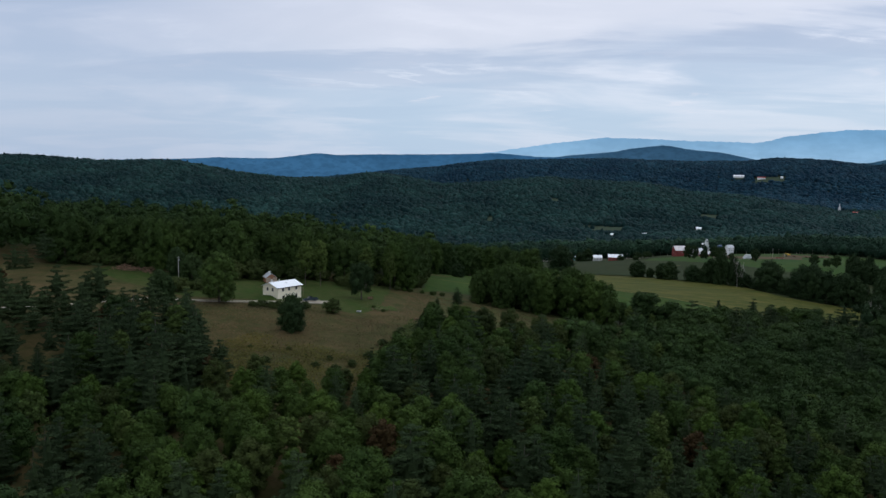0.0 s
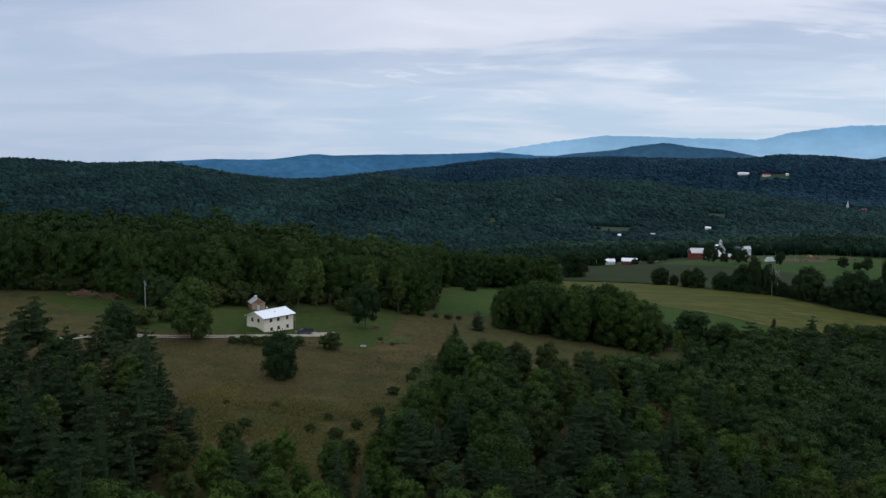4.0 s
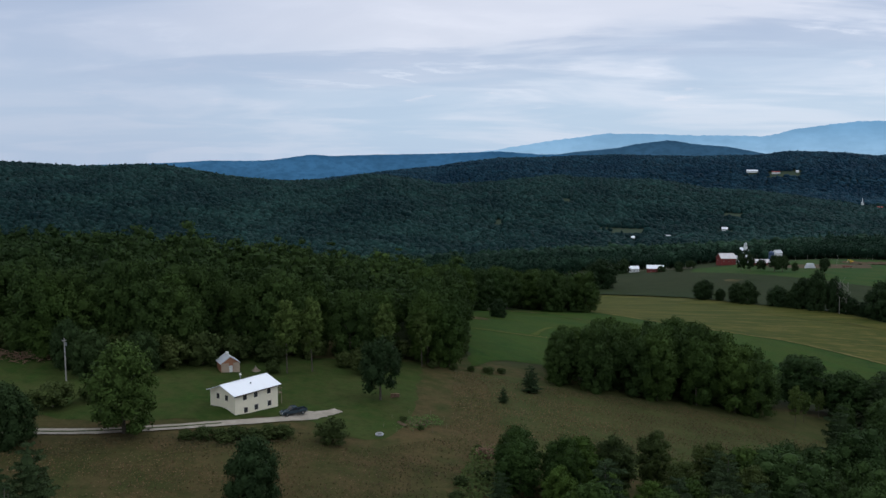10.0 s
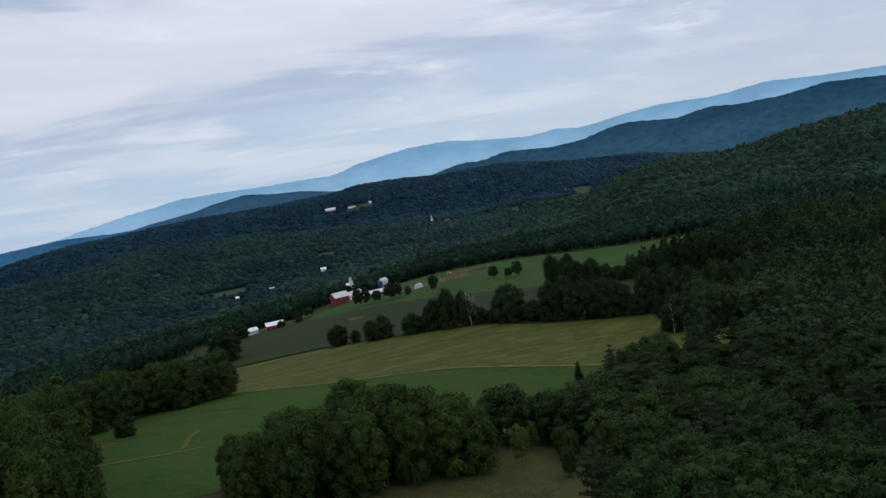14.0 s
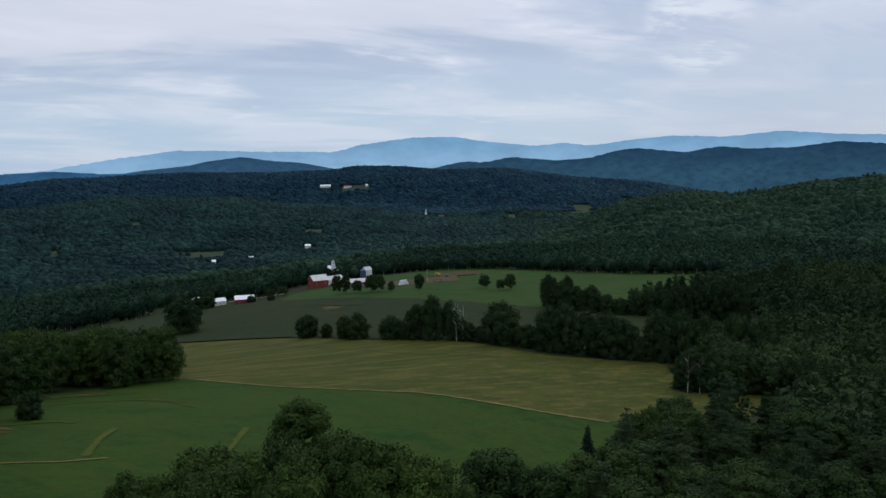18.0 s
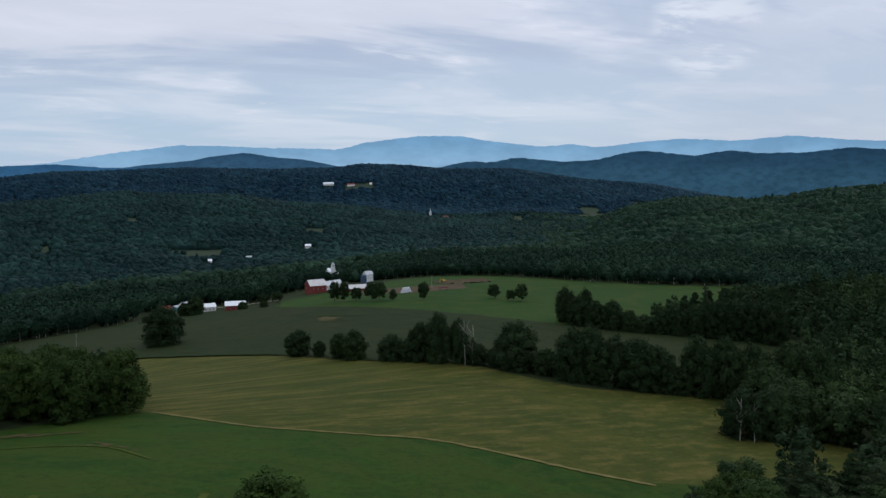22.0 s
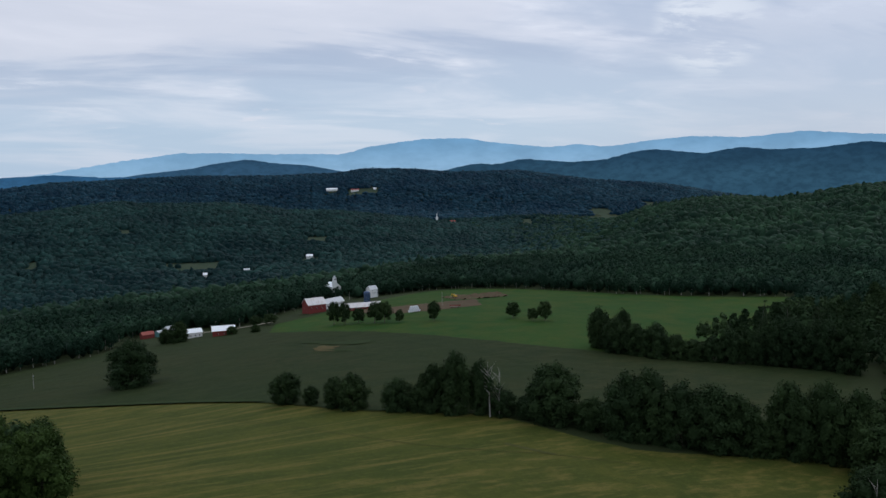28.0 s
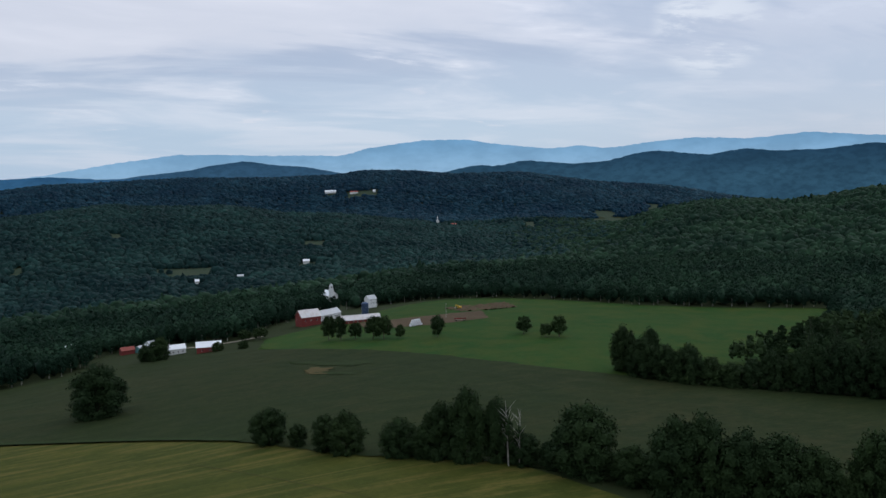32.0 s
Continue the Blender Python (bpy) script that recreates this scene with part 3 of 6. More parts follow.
for s in range(2):
    add_kind("spruce_tree", stem(s + 40, 13, 0.2, 3, 1.0), pine_crown(s + 50, 14, 5.8, 18, 0.32, 0.03, 0.9), BARK, LEAF_SPRUCE, 14)
    add_kind("slender_tree", stem(s + 100, 15, 0.15, 4, 2.2, 0.4), round_crown(s + 110, 18, 7.0, 30, 100, 0.34, 0.26), BARK, LEAF_PALE, 18)
    add_kind("rusty_tree", stem(s + 120, 9, 0.2, 4, 2.2, 0.3), round_crown(s + 130, 11, 6.5, 24, 110, 0.28, 0.12), BARK, LEAF_RUST, 11)
for s in range(3):
    add_kind("field_tree", stem(s + 180, 9, 0.3, 6, 3.5, 0.15), round_crown(s + 190, 13, 12.0, 24, 240, 0.28, 0.10), BARK, LEAF_DARK, 13)
    add_kind("edge_tree", stem(s + 200, 14, 0.26, 5, 2.5, 0.3), round_crown(s + 210, 17, 10.5, 26, 90, 0.42, 0.10), BARK_PALE, LEAF_VALLEY_HAZED, 17)
    add_kind("hedgerow_tree", stem(s + 60, 9, 0.3, 6, 3.5, 0.15), round_crown(s + 70, 13, 12.5, 50, 200, 0.28, -0.14), BARK, LEAF_DARK, 13)
    add_kind("bush", stem(s + 80, 2.6, 0.09, 6, 1.3, 0.1), round_crown(s + 90, 4.5, 5.2, 20, 110, 0.20, -0.05), BARK, LEAF_BUSH, 4.5)
for s in range(4):
    hgt = (17, 18, 16, 18)[s]
    add_kind("full_maple_tree", stem(s + 140, hgt * 0.7, 0.3, 6, 4.0, 0.2), round_crown(s + 150, hgt, (11.5, 12.5, 11, 12)[s], 52, 200, 0.28, -0.06), BARK, (LEAF_HILL, LEAF_MAPLE, LEAF_HILL, LEAF_MAPLE)[s], hgt)
for s in range(2):
    bare = joined([stem(s + 160, 17, 0.24, 16, 4.5, 0.35, 0.03), stem(s + 165, 12, 0.12, 10, 3.0, 0.4, 0.05)])
    add_kind("bare_tree", bare, round_crown(s + 170, 13, 5.0, 7, 14, 0.4, 0.45), BARK_PALE, LEAF_DARK, 18)


def plant(kind, x, y, height, label, category="tree", group="", variant=0, wide=1.0, turn=0.0):
    """One tree as a thing of its own: an Empty at its foot with trunk and crown under it."""
    trunk, crown, full = KINDS[kind][variant % len(KINDS[kind])]
    ob = new(kind)
    k = height / full
    ob.matrix_world = Matrix.LocRotScale((x, y, float(terrain(x, y))), Euler((0, 0, turn)), (k * wide, k * wide, k))
    part("trunk", trunk, ob)
    part("crown", crown, ob)
    return tagged(ob, label, category, group)


OPEN = [
    [(-150, 335), (-101, 337), (-85, 344), (-74, 355), (-57, 360), (-38, 368), (-29, 372), (-10, 376), (4, 378), (40, 384), (70, 392), (112, 385), (95, 350),
     (60, 312), (30, 302), (6, 299), (-5, 295), (-9, 282), (-11, 262), (-14, 240), (-22, 228), (-38, 221), (-58, 222), (-68, 244), (-80, 262), (-100, 268), (-150, 250)],
    [(-15, 376), (-12, 470), (-12, 535), (6, 572), (22, 600), (45, 606), (66, 637), (70, 660), (40, 705), (8, 790), (0, 860), (8, 920), (30, 990), (124, 1030),
     (136, 1050), (132, 1108), (180, 1128), (236, 1078), (262, 1075), (268, 1110), (300, 1135), (360, 1200), (470, 1200), (522, 1106), (577, 994), (696, 887),
     (600, 815), (527, 783), (441, 768), (452, 760), (500, 715), (484, 660), (450, 630), (345, 560), (272, 511), (262, 508), (270, 498), (296, 486), (296, 474), (262, 456), (222, 460), (196, 450),
     (162, 430), (124, 403), (110, 398), (96, 401), (75, 396), (60, 392)],
]


def is_open(x, y):
    return inside(x, y, OPEN[0]) | inside(x, y, OPEN[1])


def scatter(x0, x1, y0, y1, gap, seed):
    rng = np.random.default_rng(seed)
    x, y = np.meshgrid(np.arange(x0, x1, gap), np.arange(y0, y1, gap))
    x = x.ravel() + rng.uniform(-0.42, 0.42, x.size) * gap
    y = y.ravel() + rng.uniform(-0.42, 0.42, y.size) * gap
    return x, y, rng


def wood_mesh(name, x, y, rng, gap, height, leaves, material, label, level=1, lobes=5, size=0.8, conifer=0.25, tall_at=None):
    """A stretch of woodland seen from afar, joined into one mesh."""
    base = []
    for k in range(12):
        if k / 12.0 < conifer:
            base.append(pine_crown(k + 200, height, gap * 1.05, 7, size * 1.1, 0.3, 0.6) if leaves > 1 else None)
        else:
            base.append(None)
        if base[-1] is None:
            if leaves == 1:
                r2 = np.random.default_rng(k + 500)
                v0, f0 = ICO[1]
                tall = 1.2 if k / 12.0 < conifer else 1.0
                shape = np.array([gap * 0.62 / tall, gap * 0.62 / tall, height * 0.5 * tall])
                d = unit(r2, 60)
                d[:, 2] = np.abs(d[:, 2]) - 0.2 * r2.random(60)
                shape[:2] *= 1.0 + 0.15 * (k % 3)
                base[-1] = joined([(v0 * r2.uniform(0.72, 1.0, (len(v0), 1)) * shape * 0.92 + [0, 0, shape[2] * 0.8], f0),
                                   cards(r2, d * shape * r2.uniform(0.82, 1.12, (60, 1)) + [0, 0, shape[2]], d, size)])
            elif leaves:
                base[-1] = round_crown(k + 300, height, gap * 1.3, lobes, leaves, size, 0.12, 1)
            else:
                r2 = np.random.default_rng(k)
                tall = 1.22 if k / 12.0 < conifer else 1.0
                ang = np.arange(6) * math.pi / 3
                rings = [(0.08, 0.70), (0.48, 0.86), (0.78, 0.66), (0.95, 0.32)] if tall == 1 else [(0.06, 0.62), (0.40, 0.58), (0.70, 0.36), (0.90, 0.13)]
                v = np.concatenate([np.c_[np.cos(ang + j * 0.5) * gap * q, np.sin(ang + j * 0.5) * gap * q, 0 * ang + height * u * tall] for j, (u, q) in enumerate(rings)]
                                   + [np.array([[0, 0, height * tall]])])
                v = v + r2.normal(0, 0.075, v.shape) * [gap, gap, height * 0.6]
                f = [t for j in range(3) for i in range(6) for t in ((j * 6 + i, j * 6 + (i + 1) % 6, j * 6 + 6 + (i + 1) % 6), (j * 6 + i, j * 6 + 6 + (i + 1) % 6, j * 6 + 6 + i))]
                f += [(18 + i, 18 + (i + 1) % 6, 24) for i in range(6)]
                base[-1] = (v, np.array(f))
    z = terrain(x, y)
    kinds = rng.integers(0, 12, len(x))
    vs, fs, at = [], [], 0
    for k in range(12):
        sel = np.where(kinds == k)[0]
        v0, f0 = base[k]
        if not len(sel):
            continue
        a = rng.uniform(0, 2 * math.pi, len(sel))
        s = 0.55 + 0.85 * rng.beta(1.6, 2.4, len(sel))
        h = (0.35 + 0.65 * s) * rng.uniform(0.82, 1.14, len(sel)) * (tall_at[sel] if tall_at is not None else 1.0)
        ca, sa = np.cos(a) * s, np.sin(a) * s
        px = v0[None, :, 0] * ca[:, None] - v0[None, :, 1] * sa[:, None] + x[sel, None]
        py = v0[None, :, 0] * sa[:, None] + v0[None, :, 1] * ca[:, None] + y[sel, None]
        pz = v0[None, :, 2] * h[:, None] + z[sel, None]
        vs.append(np.stack([px, py, pz], -1).reshape(-1, 3))
        fs.append((f0[None] + (np.arange(len(sel)) * len(v0))[:, None, None]).reshape(-1, 3) + at)
        at += len(sel) * len(v0)
    ob = new(name, mesh_of(name, np.concatenate(vs), np.concatenate(fs), material, bool(leaves < 2)))
    return tagged(ob, label, "forest", kind="stuff")


def seen(x, y, left, right):
    """Within the wide stretch of country that the flight looks over."""
    a = np.degrees(np.arctan2(x + 10, y + 40))
    return (a > left) & (a < right)


def in_sight(x, y, tall):
    """Which places on the far slopes can be seen from the hilltop at all."""
    out = np.zeros(len(x), bool)
    z = terrain(x, y) + tall
    for ex, ey, ez in ((-3, 40, 56), (-20, 160, 56), (45, 340, 57)):
        az, rr_ = np.radians(np.arange(-60, 90, 0.3)), np.arange(200, 4900, 20.0)
        gx_, gy_ = ex + np.sin(az)[:, None] * rr_, ey + np.cos(az)[:, None] * rr_
        line = np.maximum.accumulate((terrain(gx_, gy_) + 4 - ez) / rr_, 1)
        r = np.hypot(x - ex, y - ey)
        ia = np.clip((np.degrees(np.arctan2(x - ex, y - ey)) + 60) / 0.3, 0, len(az) - 1).astype(int)
        ir = np.clip((r - 260) / 20, 0, len(rr_) - 1).astype(int)
        out |= (z - ez) / r > line[ia, ir] - 0.001
    return out


# the mixed wood below the house: the nearest trees singly
x, y, rng = scatter(-150, 172, 55, 336, 7.6, 3)
keep = ~is_open(x, y) & (np.abs(x + 5) < 20 + 0.62 * (y + 10))
x, y = x[keep], y[keep]
order = np.argsort(np.abs(y - 190) * 0.7 + np.abs(x - 5))
left = {"pine_tree": 250, "maple_tree": 292, "slender_tree": 40, "rusty_tree": 30}
rest = {"pine_tree": [], "maple_tree": []}
for i in order:
    pick = rng.random()
    patchy = math.sin(x[i] / 23.0) + math.sin(y[i] / 31.0 + x[i] / 40.0)
    pines = 0.85 if x[i] < -58 and y[i] > 190 else 0.37 + 0.14 * patchy - 0.22 * float(step(x[i], -14, 0) * step(y[i], 225, 255))
    kind = "pine_tree" if pick < pines else "maple_tree" if pick < 0.93 else "slender_tree" if pick < 0.975 else "rusty_tree"
    size_ = {"pine_tree": rng.uniform(11, 17.5), "maple_tree": rng.uniform(9.5, 15.5), "slender_tree": rng.uniform(12, 16), "rusty_tree": rng.uniform(9, 12)}[kind]
    size_ *= 1 - 0.30 * float(step(x[i], -24, -14) * (1 - step(x[i], -8, 0)) * step(y[i], 225, 265)) - 0.06 * float(step(x[i], -4, 8) * step(y[i], 235, 275))
    size_ *= 1 + 0.16 * float(-90 < x[i] < -56 and y[i] > 195) - 0.38 * float(x[i] <= -90 and y[i] > 205)
    size_ *= 1 - 0.24 * float(-62 < x[i] < -14 and y[i] > 188)
    if left[kind] == 0:
        rest[kind if kind in rest else "maple_tree"].append((x[i], y[i]))
        continue
    left[kind] -= 1
    label = {"pine_tree": "dark green white pine in the mixed wood", "maple_tree": "green broadleaf tree in the mixed wood",
             "slender_tree": "slender pale-barked tree in the mixed wood", "rusty_tree": "broadleaf tree with rusty dry foliage"}[kind]
    plant(kind, x[i], y[i], size_, label, "tree", kind.replace("_tree", "") + " trees of the wood below the house", int(rng.integers(5)), rng.uniform(0.92, 1.2), rng.uniform(0, 6.28))
for kind, material, con in (("pine_tree", LEAF_PINE, 1.1), ("maple_tree", LEAF_SLOPE, 0.0)):
    p = np.array(rest[kind]).reshape(-1, 2)
    if len(p):
        wood_mesh(kind.replace("_tree", "_wood"), p[:, 0], p[:, 1], rng, 9.4, 14, 130, material, "further trees of the mixed wood below the house", lobes=20, size=0.30, conifer=con)

# the tall wood on the hill behind the house
x, y, rng = scatter(-330, 30, 336, 760, 9.6, 5)
keep = ~is_open(x, y) & ~((y < 600) & (x > -4)) & seen(x, y, -50, 30) & ~((x > -6) & (y > 600) & (y < 720))
x, y = x[keep], y[keep]
edge = np.zeros(len(x), bool)
for dx, dy in ((0, -12), (8, -10), (-8, -10), (12, 0), (10, 8)):
    edge |= is_open(x + dx, y + dy)
edge &= y < 560
for i in np.where(edge)[0]:
    plant("full_maple_tree", x[i], y[i], rng.uniform(19, 26), "tall maple at the edge of the hill wood", "tree", "maples along the wood edge", int(rng.integers(5)), rng.uniform(0.72, 0.95), rng.uniform(0, 6.28))
wood_mesh("hill_wood", x[~edge], y[~edge], rng, 9.8, 23.5, 44, LEAF_HILL, "dense tall deciduous wood on the hill behind the house", lobes=11, size=0.58, conifer=0.05)

# woods to the right of the fields
x, y, rng = scatter(60, 760, 180, 800, 11.4, 6)
keep = ~is_open(x, y) & seen(x, y, 6, 64) & ((x > 172) | (y > 336))
x, y = x[keep], y[keep]
away = np.hypot(x - 120, y - 330)
order = np.argsort(away)
tall_at = 0.98 + 0.14 * step(away, 120, 320)
for i in order[:190]:
    kind = "pine_tree" if rng.random() < 0.30 else "broadleaf_tree"
    plant(kind, x[i], y[i], 16.5 * tall_at[i] * rng.uniform(0.72, 1.18), "white pine on the wooded slope" if "pine" in kind else "rounded green broadleaf tree on the wooded slope", "tree",
          kind.replace("_tree", "") + " trees of the slope wood", int(rng.integers(5)), rng.uniform(1.15, 1.5), rng.uniform(0, 6.28))
rest_ = order[190:]
x, y, tall_at, away = x[rest_], y[rest_], tall_at[rest_], away[rest_]
close = away < 330
wood_mesh("slope_wood", x[close], y[close], rng, 11.6, 17, 34, LEAF_MID, "mixed wood on the slope beside the fields", lobes=10, size=0.72, conifer=0.25, tall_at=tall_at[close])
wood_mesh("upper_slope_wood", x[~close], y[~close], rng, 11.6, 17, 16, LEAF_MID, "mixed wood on the upper slope beside the fields", lobes=7, size=1.1, conifer=0.3, tall_at=tall_at[~close])

# the valley, its floor and the ridges
x, y, rng = scatter(-1000, 1500, 600, 1500, 10.5, 7)
keep = ~is_open(x, y) & seen(x, y, -34, 62) & ~((x < 76) & (y < 800)) & ~((x > 60) & (x < 760) & (y < 800)) & ~((np.hypot(x - 395, y - 1170) < 34) | ((np.abs((x - 400) - 0.35 * (y - 1270)) < 15) & (y > 1215) & (y < 1335)) | (np.hypot(x - 125, y - 1140) < 22))
x, y = x[keep], y[keep]
sight = in_sight(x, y, 16)
x, y = x[sight], y[sight]
near_ = (np.hypot(x - 350, y - 1000) < 600) & (y < 1420)
brim = np.zeros(len(x), bool)
for dx, dy in ((0, -11), (9, -8), (-9, -8), (-11, 0)):
    brim |= is_open(x + dx, y + dy)
brim &= near_
for i in np.where(brim)[0]:
    plant("edge_tree", x[i], y[i], rng.uniform(12, 20), "tall dark tree with a bare pale trunk at the wood edge", "tree", "trees along the valley wood", int(rng.integers(3)), rng.uniform(0.75, 1.1), rng.uniform(0, 6.28))
near_ &= ~brim
wood_mesh("valley_edge_wood", x[near_], y[near_], rng, 10.8, 16, 1, LEAF_VALLEY_HAZED, "mixed wood round the farm in the valley", size=1.2, conifer=0.3)
wood_mesh("valley_wood", x[~near_ & ~brim], y[~near_ & ~brim], rng, 10.5, 14, 0, LEAF_VALLEY_HAZED, "dark green mixed wood in the valley", conifer=0.12)
GLADES = [(545, 1806), (405, 1702), (336, 1684), (1258, 2590), (1228, 2640), (1176, 3160), (1242, 3134), (1119, 3236), (122, 1150), (400, 1185), (414, 1330)]
# small meadows among the woods: place, width, depth
MEADOWS = [(1205, 3152, 100, 50), (1775, 2545, 100, 190), (1430, 2450, 45, 110), (106, 1925, 34, 70), (545, 1800, 34, 50), (345, 1815, 130, 75), (277, 2115, 44, 60), (625, 1995, 60, 60), (2000, 2570, 50, 110)]


def uphill(x, y, cx, cy):
    """Places as seen from the hilltop: metres beyond a point, and to its side."""
    d = math.hypot(cx - 30, cy - 300)
    ux, uy = (cx - 30) / d, (cy - 300) / d
    return (x - cx) * ux + (y - cy) * uy, (x - cx) * uy - (y - cy) * ux, d


def glades(x, y):
    """Clearings round the far houses and the far meadows."""
    out = np.zeros(len(x), bool)
    for cx, cy in GLADES:
        u, v, d = uphill(x, y, cx, cy)
        out |= (u < 12) & (u > -26 - 0.012 * min(d, 1500)) & (np.abs(v) < 8 + 0.004 * d)
    for cx, cy, wid, dep in MEADOWS:
        u, v, d = uphill(x, y, cx, cy)
        out |= (u < 0.3 * dep) & (u > -dep) & (np.abs(v) < wid * (0.40 + 0.12 * np.sin(u / 9.0) + 0.10 * np.sin(u / 4.0 + v / 7.0)))
    return out


x, y, rng = scatter(-1700, 2600, 1500, 3100, 9.6, 8)
reach = np.hypot(x, y - 250)
keep = seen(x, y, -34, 62) & (reach < 2700) & ~glades(x, y)
x, y = x[keep], y[keep]
keep = in_sight(x, y, 16)
x, y = x[keep], y[keep]
east = np.degrees(np.arctan2(x, y - 250)) + rng.normal(0, 2.5, len(x)) > 35
wood_mesh("ridge_wood", x[~east], y[~east], rng, 9.6, 11, 0, LEAF_FAR_HAZED, "wooded ridge across the valley, hazy with distance", conifer=0.12)
wood_mesh("east_ridge_wood", x[east], y[east], rng, 9.6, 11, 0, LEAF_VALLEY_HAZED, "wooded hillside east of the valley", conifer=0.12)
x, y, rng = scatter(-2300, 3900, 2500, 4700, 12.5, 11)
reach = np.hypot(x, y - 250)
keep = seen(x, y, -33, 62) & (reach > 2700) & (reach < 4350) & ~glades(x, y)
x, y = x[keep], y[keep]
keep = in_sight(x, y, 14)
wood_mesh("distant_wood", x[keep], y[keep], rng, 12.5, 10, 0, LEAF_FAREST_HAZED, "wooded hills far across the valley", conifer=0.12)
x, y, rng = scatter(760, 2400, 300, 1500, 12, 10)
keep = (np.degrees(np.arctan2(x + 10, y + 40)) > 38) & ~is_open(x, y) & seen(x, y, 0, 74) & ~((x < 1500) & (y > 600) & (np.degrees(np.arctan2(x + 10, y + 40)) < 62))
x, y = x[keep], y[keep]
keep = in_sight(x, y, 16)
wood_mesh("east_hill_wood", x[keep], y[keep], rng, 12, 14, 0, LEAF_VALLEY_HAZED, "dark green wooded hillside", conifer=0.12)


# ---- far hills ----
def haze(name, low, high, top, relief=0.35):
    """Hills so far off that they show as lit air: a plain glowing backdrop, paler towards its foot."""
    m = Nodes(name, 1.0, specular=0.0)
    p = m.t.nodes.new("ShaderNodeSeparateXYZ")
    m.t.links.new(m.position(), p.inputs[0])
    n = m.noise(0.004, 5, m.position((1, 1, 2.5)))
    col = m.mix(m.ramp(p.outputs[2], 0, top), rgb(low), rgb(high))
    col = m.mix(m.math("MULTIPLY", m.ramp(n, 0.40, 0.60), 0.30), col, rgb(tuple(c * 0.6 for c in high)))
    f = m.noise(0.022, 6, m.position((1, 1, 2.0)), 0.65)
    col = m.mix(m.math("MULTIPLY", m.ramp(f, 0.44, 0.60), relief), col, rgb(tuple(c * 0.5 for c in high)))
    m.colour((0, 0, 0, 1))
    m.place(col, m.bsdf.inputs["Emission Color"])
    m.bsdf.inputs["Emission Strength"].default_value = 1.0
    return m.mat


def far_hills(name, eye, reach, profile, material, label, rough):
    """A range of hills round the place: a curved crest with a foot that falls below the land."""
    az = np.arange(profile[0][0], profile[-1][0], 0.06)
    el = np.interp(az, [p[0] for p in profile], [p[1] for p in profile])
    rng = np.random.default_rng(len(name))
    el = np.convolve(np.pad(el, 6, "edge"), np.ones(13) / 13, "valid")
    el = el + rough * np.convolve(rng.normal(0, 1, len(el) + 4), np.ones(5) / 5, "valid")
    a = np.radians(az)
    rows = []
    for k, (out, down) in enumerate(((0, 1.0), (-60, 0.55), (-140, 0.0), (-150, -1.0))):
        r = reach + out
        z = eye[2] + reach * np.tan(np.radians(el))
        z = z * down - 60 * (1 - down) if down >= 0 else z * 0 - 260
        rows.append(np.stack([eye[0] + r * np.sin(a), eye[1] + r * np.cos(a), z], 1))
    ob = new(name, mesh_of(name, np.concatenate(rows), grid_faces(len(a), 4), material))
    return tagged(ob, label, "hills", kind="structure")


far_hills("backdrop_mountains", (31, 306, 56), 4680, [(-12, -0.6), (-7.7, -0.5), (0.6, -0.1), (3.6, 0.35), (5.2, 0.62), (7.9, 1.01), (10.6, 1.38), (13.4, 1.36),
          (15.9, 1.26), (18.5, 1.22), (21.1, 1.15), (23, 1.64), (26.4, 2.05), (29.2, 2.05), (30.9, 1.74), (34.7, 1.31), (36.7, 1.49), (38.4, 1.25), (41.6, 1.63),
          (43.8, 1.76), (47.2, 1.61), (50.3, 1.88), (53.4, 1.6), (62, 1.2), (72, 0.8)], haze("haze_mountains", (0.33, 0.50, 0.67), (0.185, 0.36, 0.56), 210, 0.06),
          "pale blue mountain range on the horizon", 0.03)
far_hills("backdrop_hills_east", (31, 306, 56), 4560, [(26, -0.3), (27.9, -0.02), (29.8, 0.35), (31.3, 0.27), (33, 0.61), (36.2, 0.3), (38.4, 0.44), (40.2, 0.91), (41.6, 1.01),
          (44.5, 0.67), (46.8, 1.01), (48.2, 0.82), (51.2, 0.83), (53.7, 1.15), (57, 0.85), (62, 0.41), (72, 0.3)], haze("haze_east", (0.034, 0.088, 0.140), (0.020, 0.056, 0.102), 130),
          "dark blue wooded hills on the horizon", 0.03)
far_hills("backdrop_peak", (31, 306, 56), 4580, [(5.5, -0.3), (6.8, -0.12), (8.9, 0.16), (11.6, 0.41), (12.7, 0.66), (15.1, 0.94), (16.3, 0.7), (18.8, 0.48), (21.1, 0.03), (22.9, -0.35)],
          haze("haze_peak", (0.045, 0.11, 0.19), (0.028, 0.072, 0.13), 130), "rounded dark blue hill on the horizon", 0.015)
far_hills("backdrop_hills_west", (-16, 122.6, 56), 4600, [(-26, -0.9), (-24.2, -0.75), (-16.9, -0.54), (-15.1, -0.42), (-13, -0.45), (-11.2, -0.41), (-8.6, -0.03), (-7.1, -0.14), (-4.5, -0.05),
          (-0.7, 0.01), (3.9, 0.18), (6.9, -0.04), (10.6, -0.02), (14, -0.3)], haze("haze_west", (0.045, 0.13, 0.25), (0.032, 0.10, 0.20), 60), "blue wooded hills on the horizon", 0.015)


# ---- single trees, hedges and clumps ----
def spots(rows, kind, label, group, seed, category="tree"):
    r = np.random.default_rng(seed)
    for px, py, hgt, wide in rows:
        plant(kind, px, py, hgt, label, category, group, int(r.integers(5)), wide, r.uniform(0, 6.28))


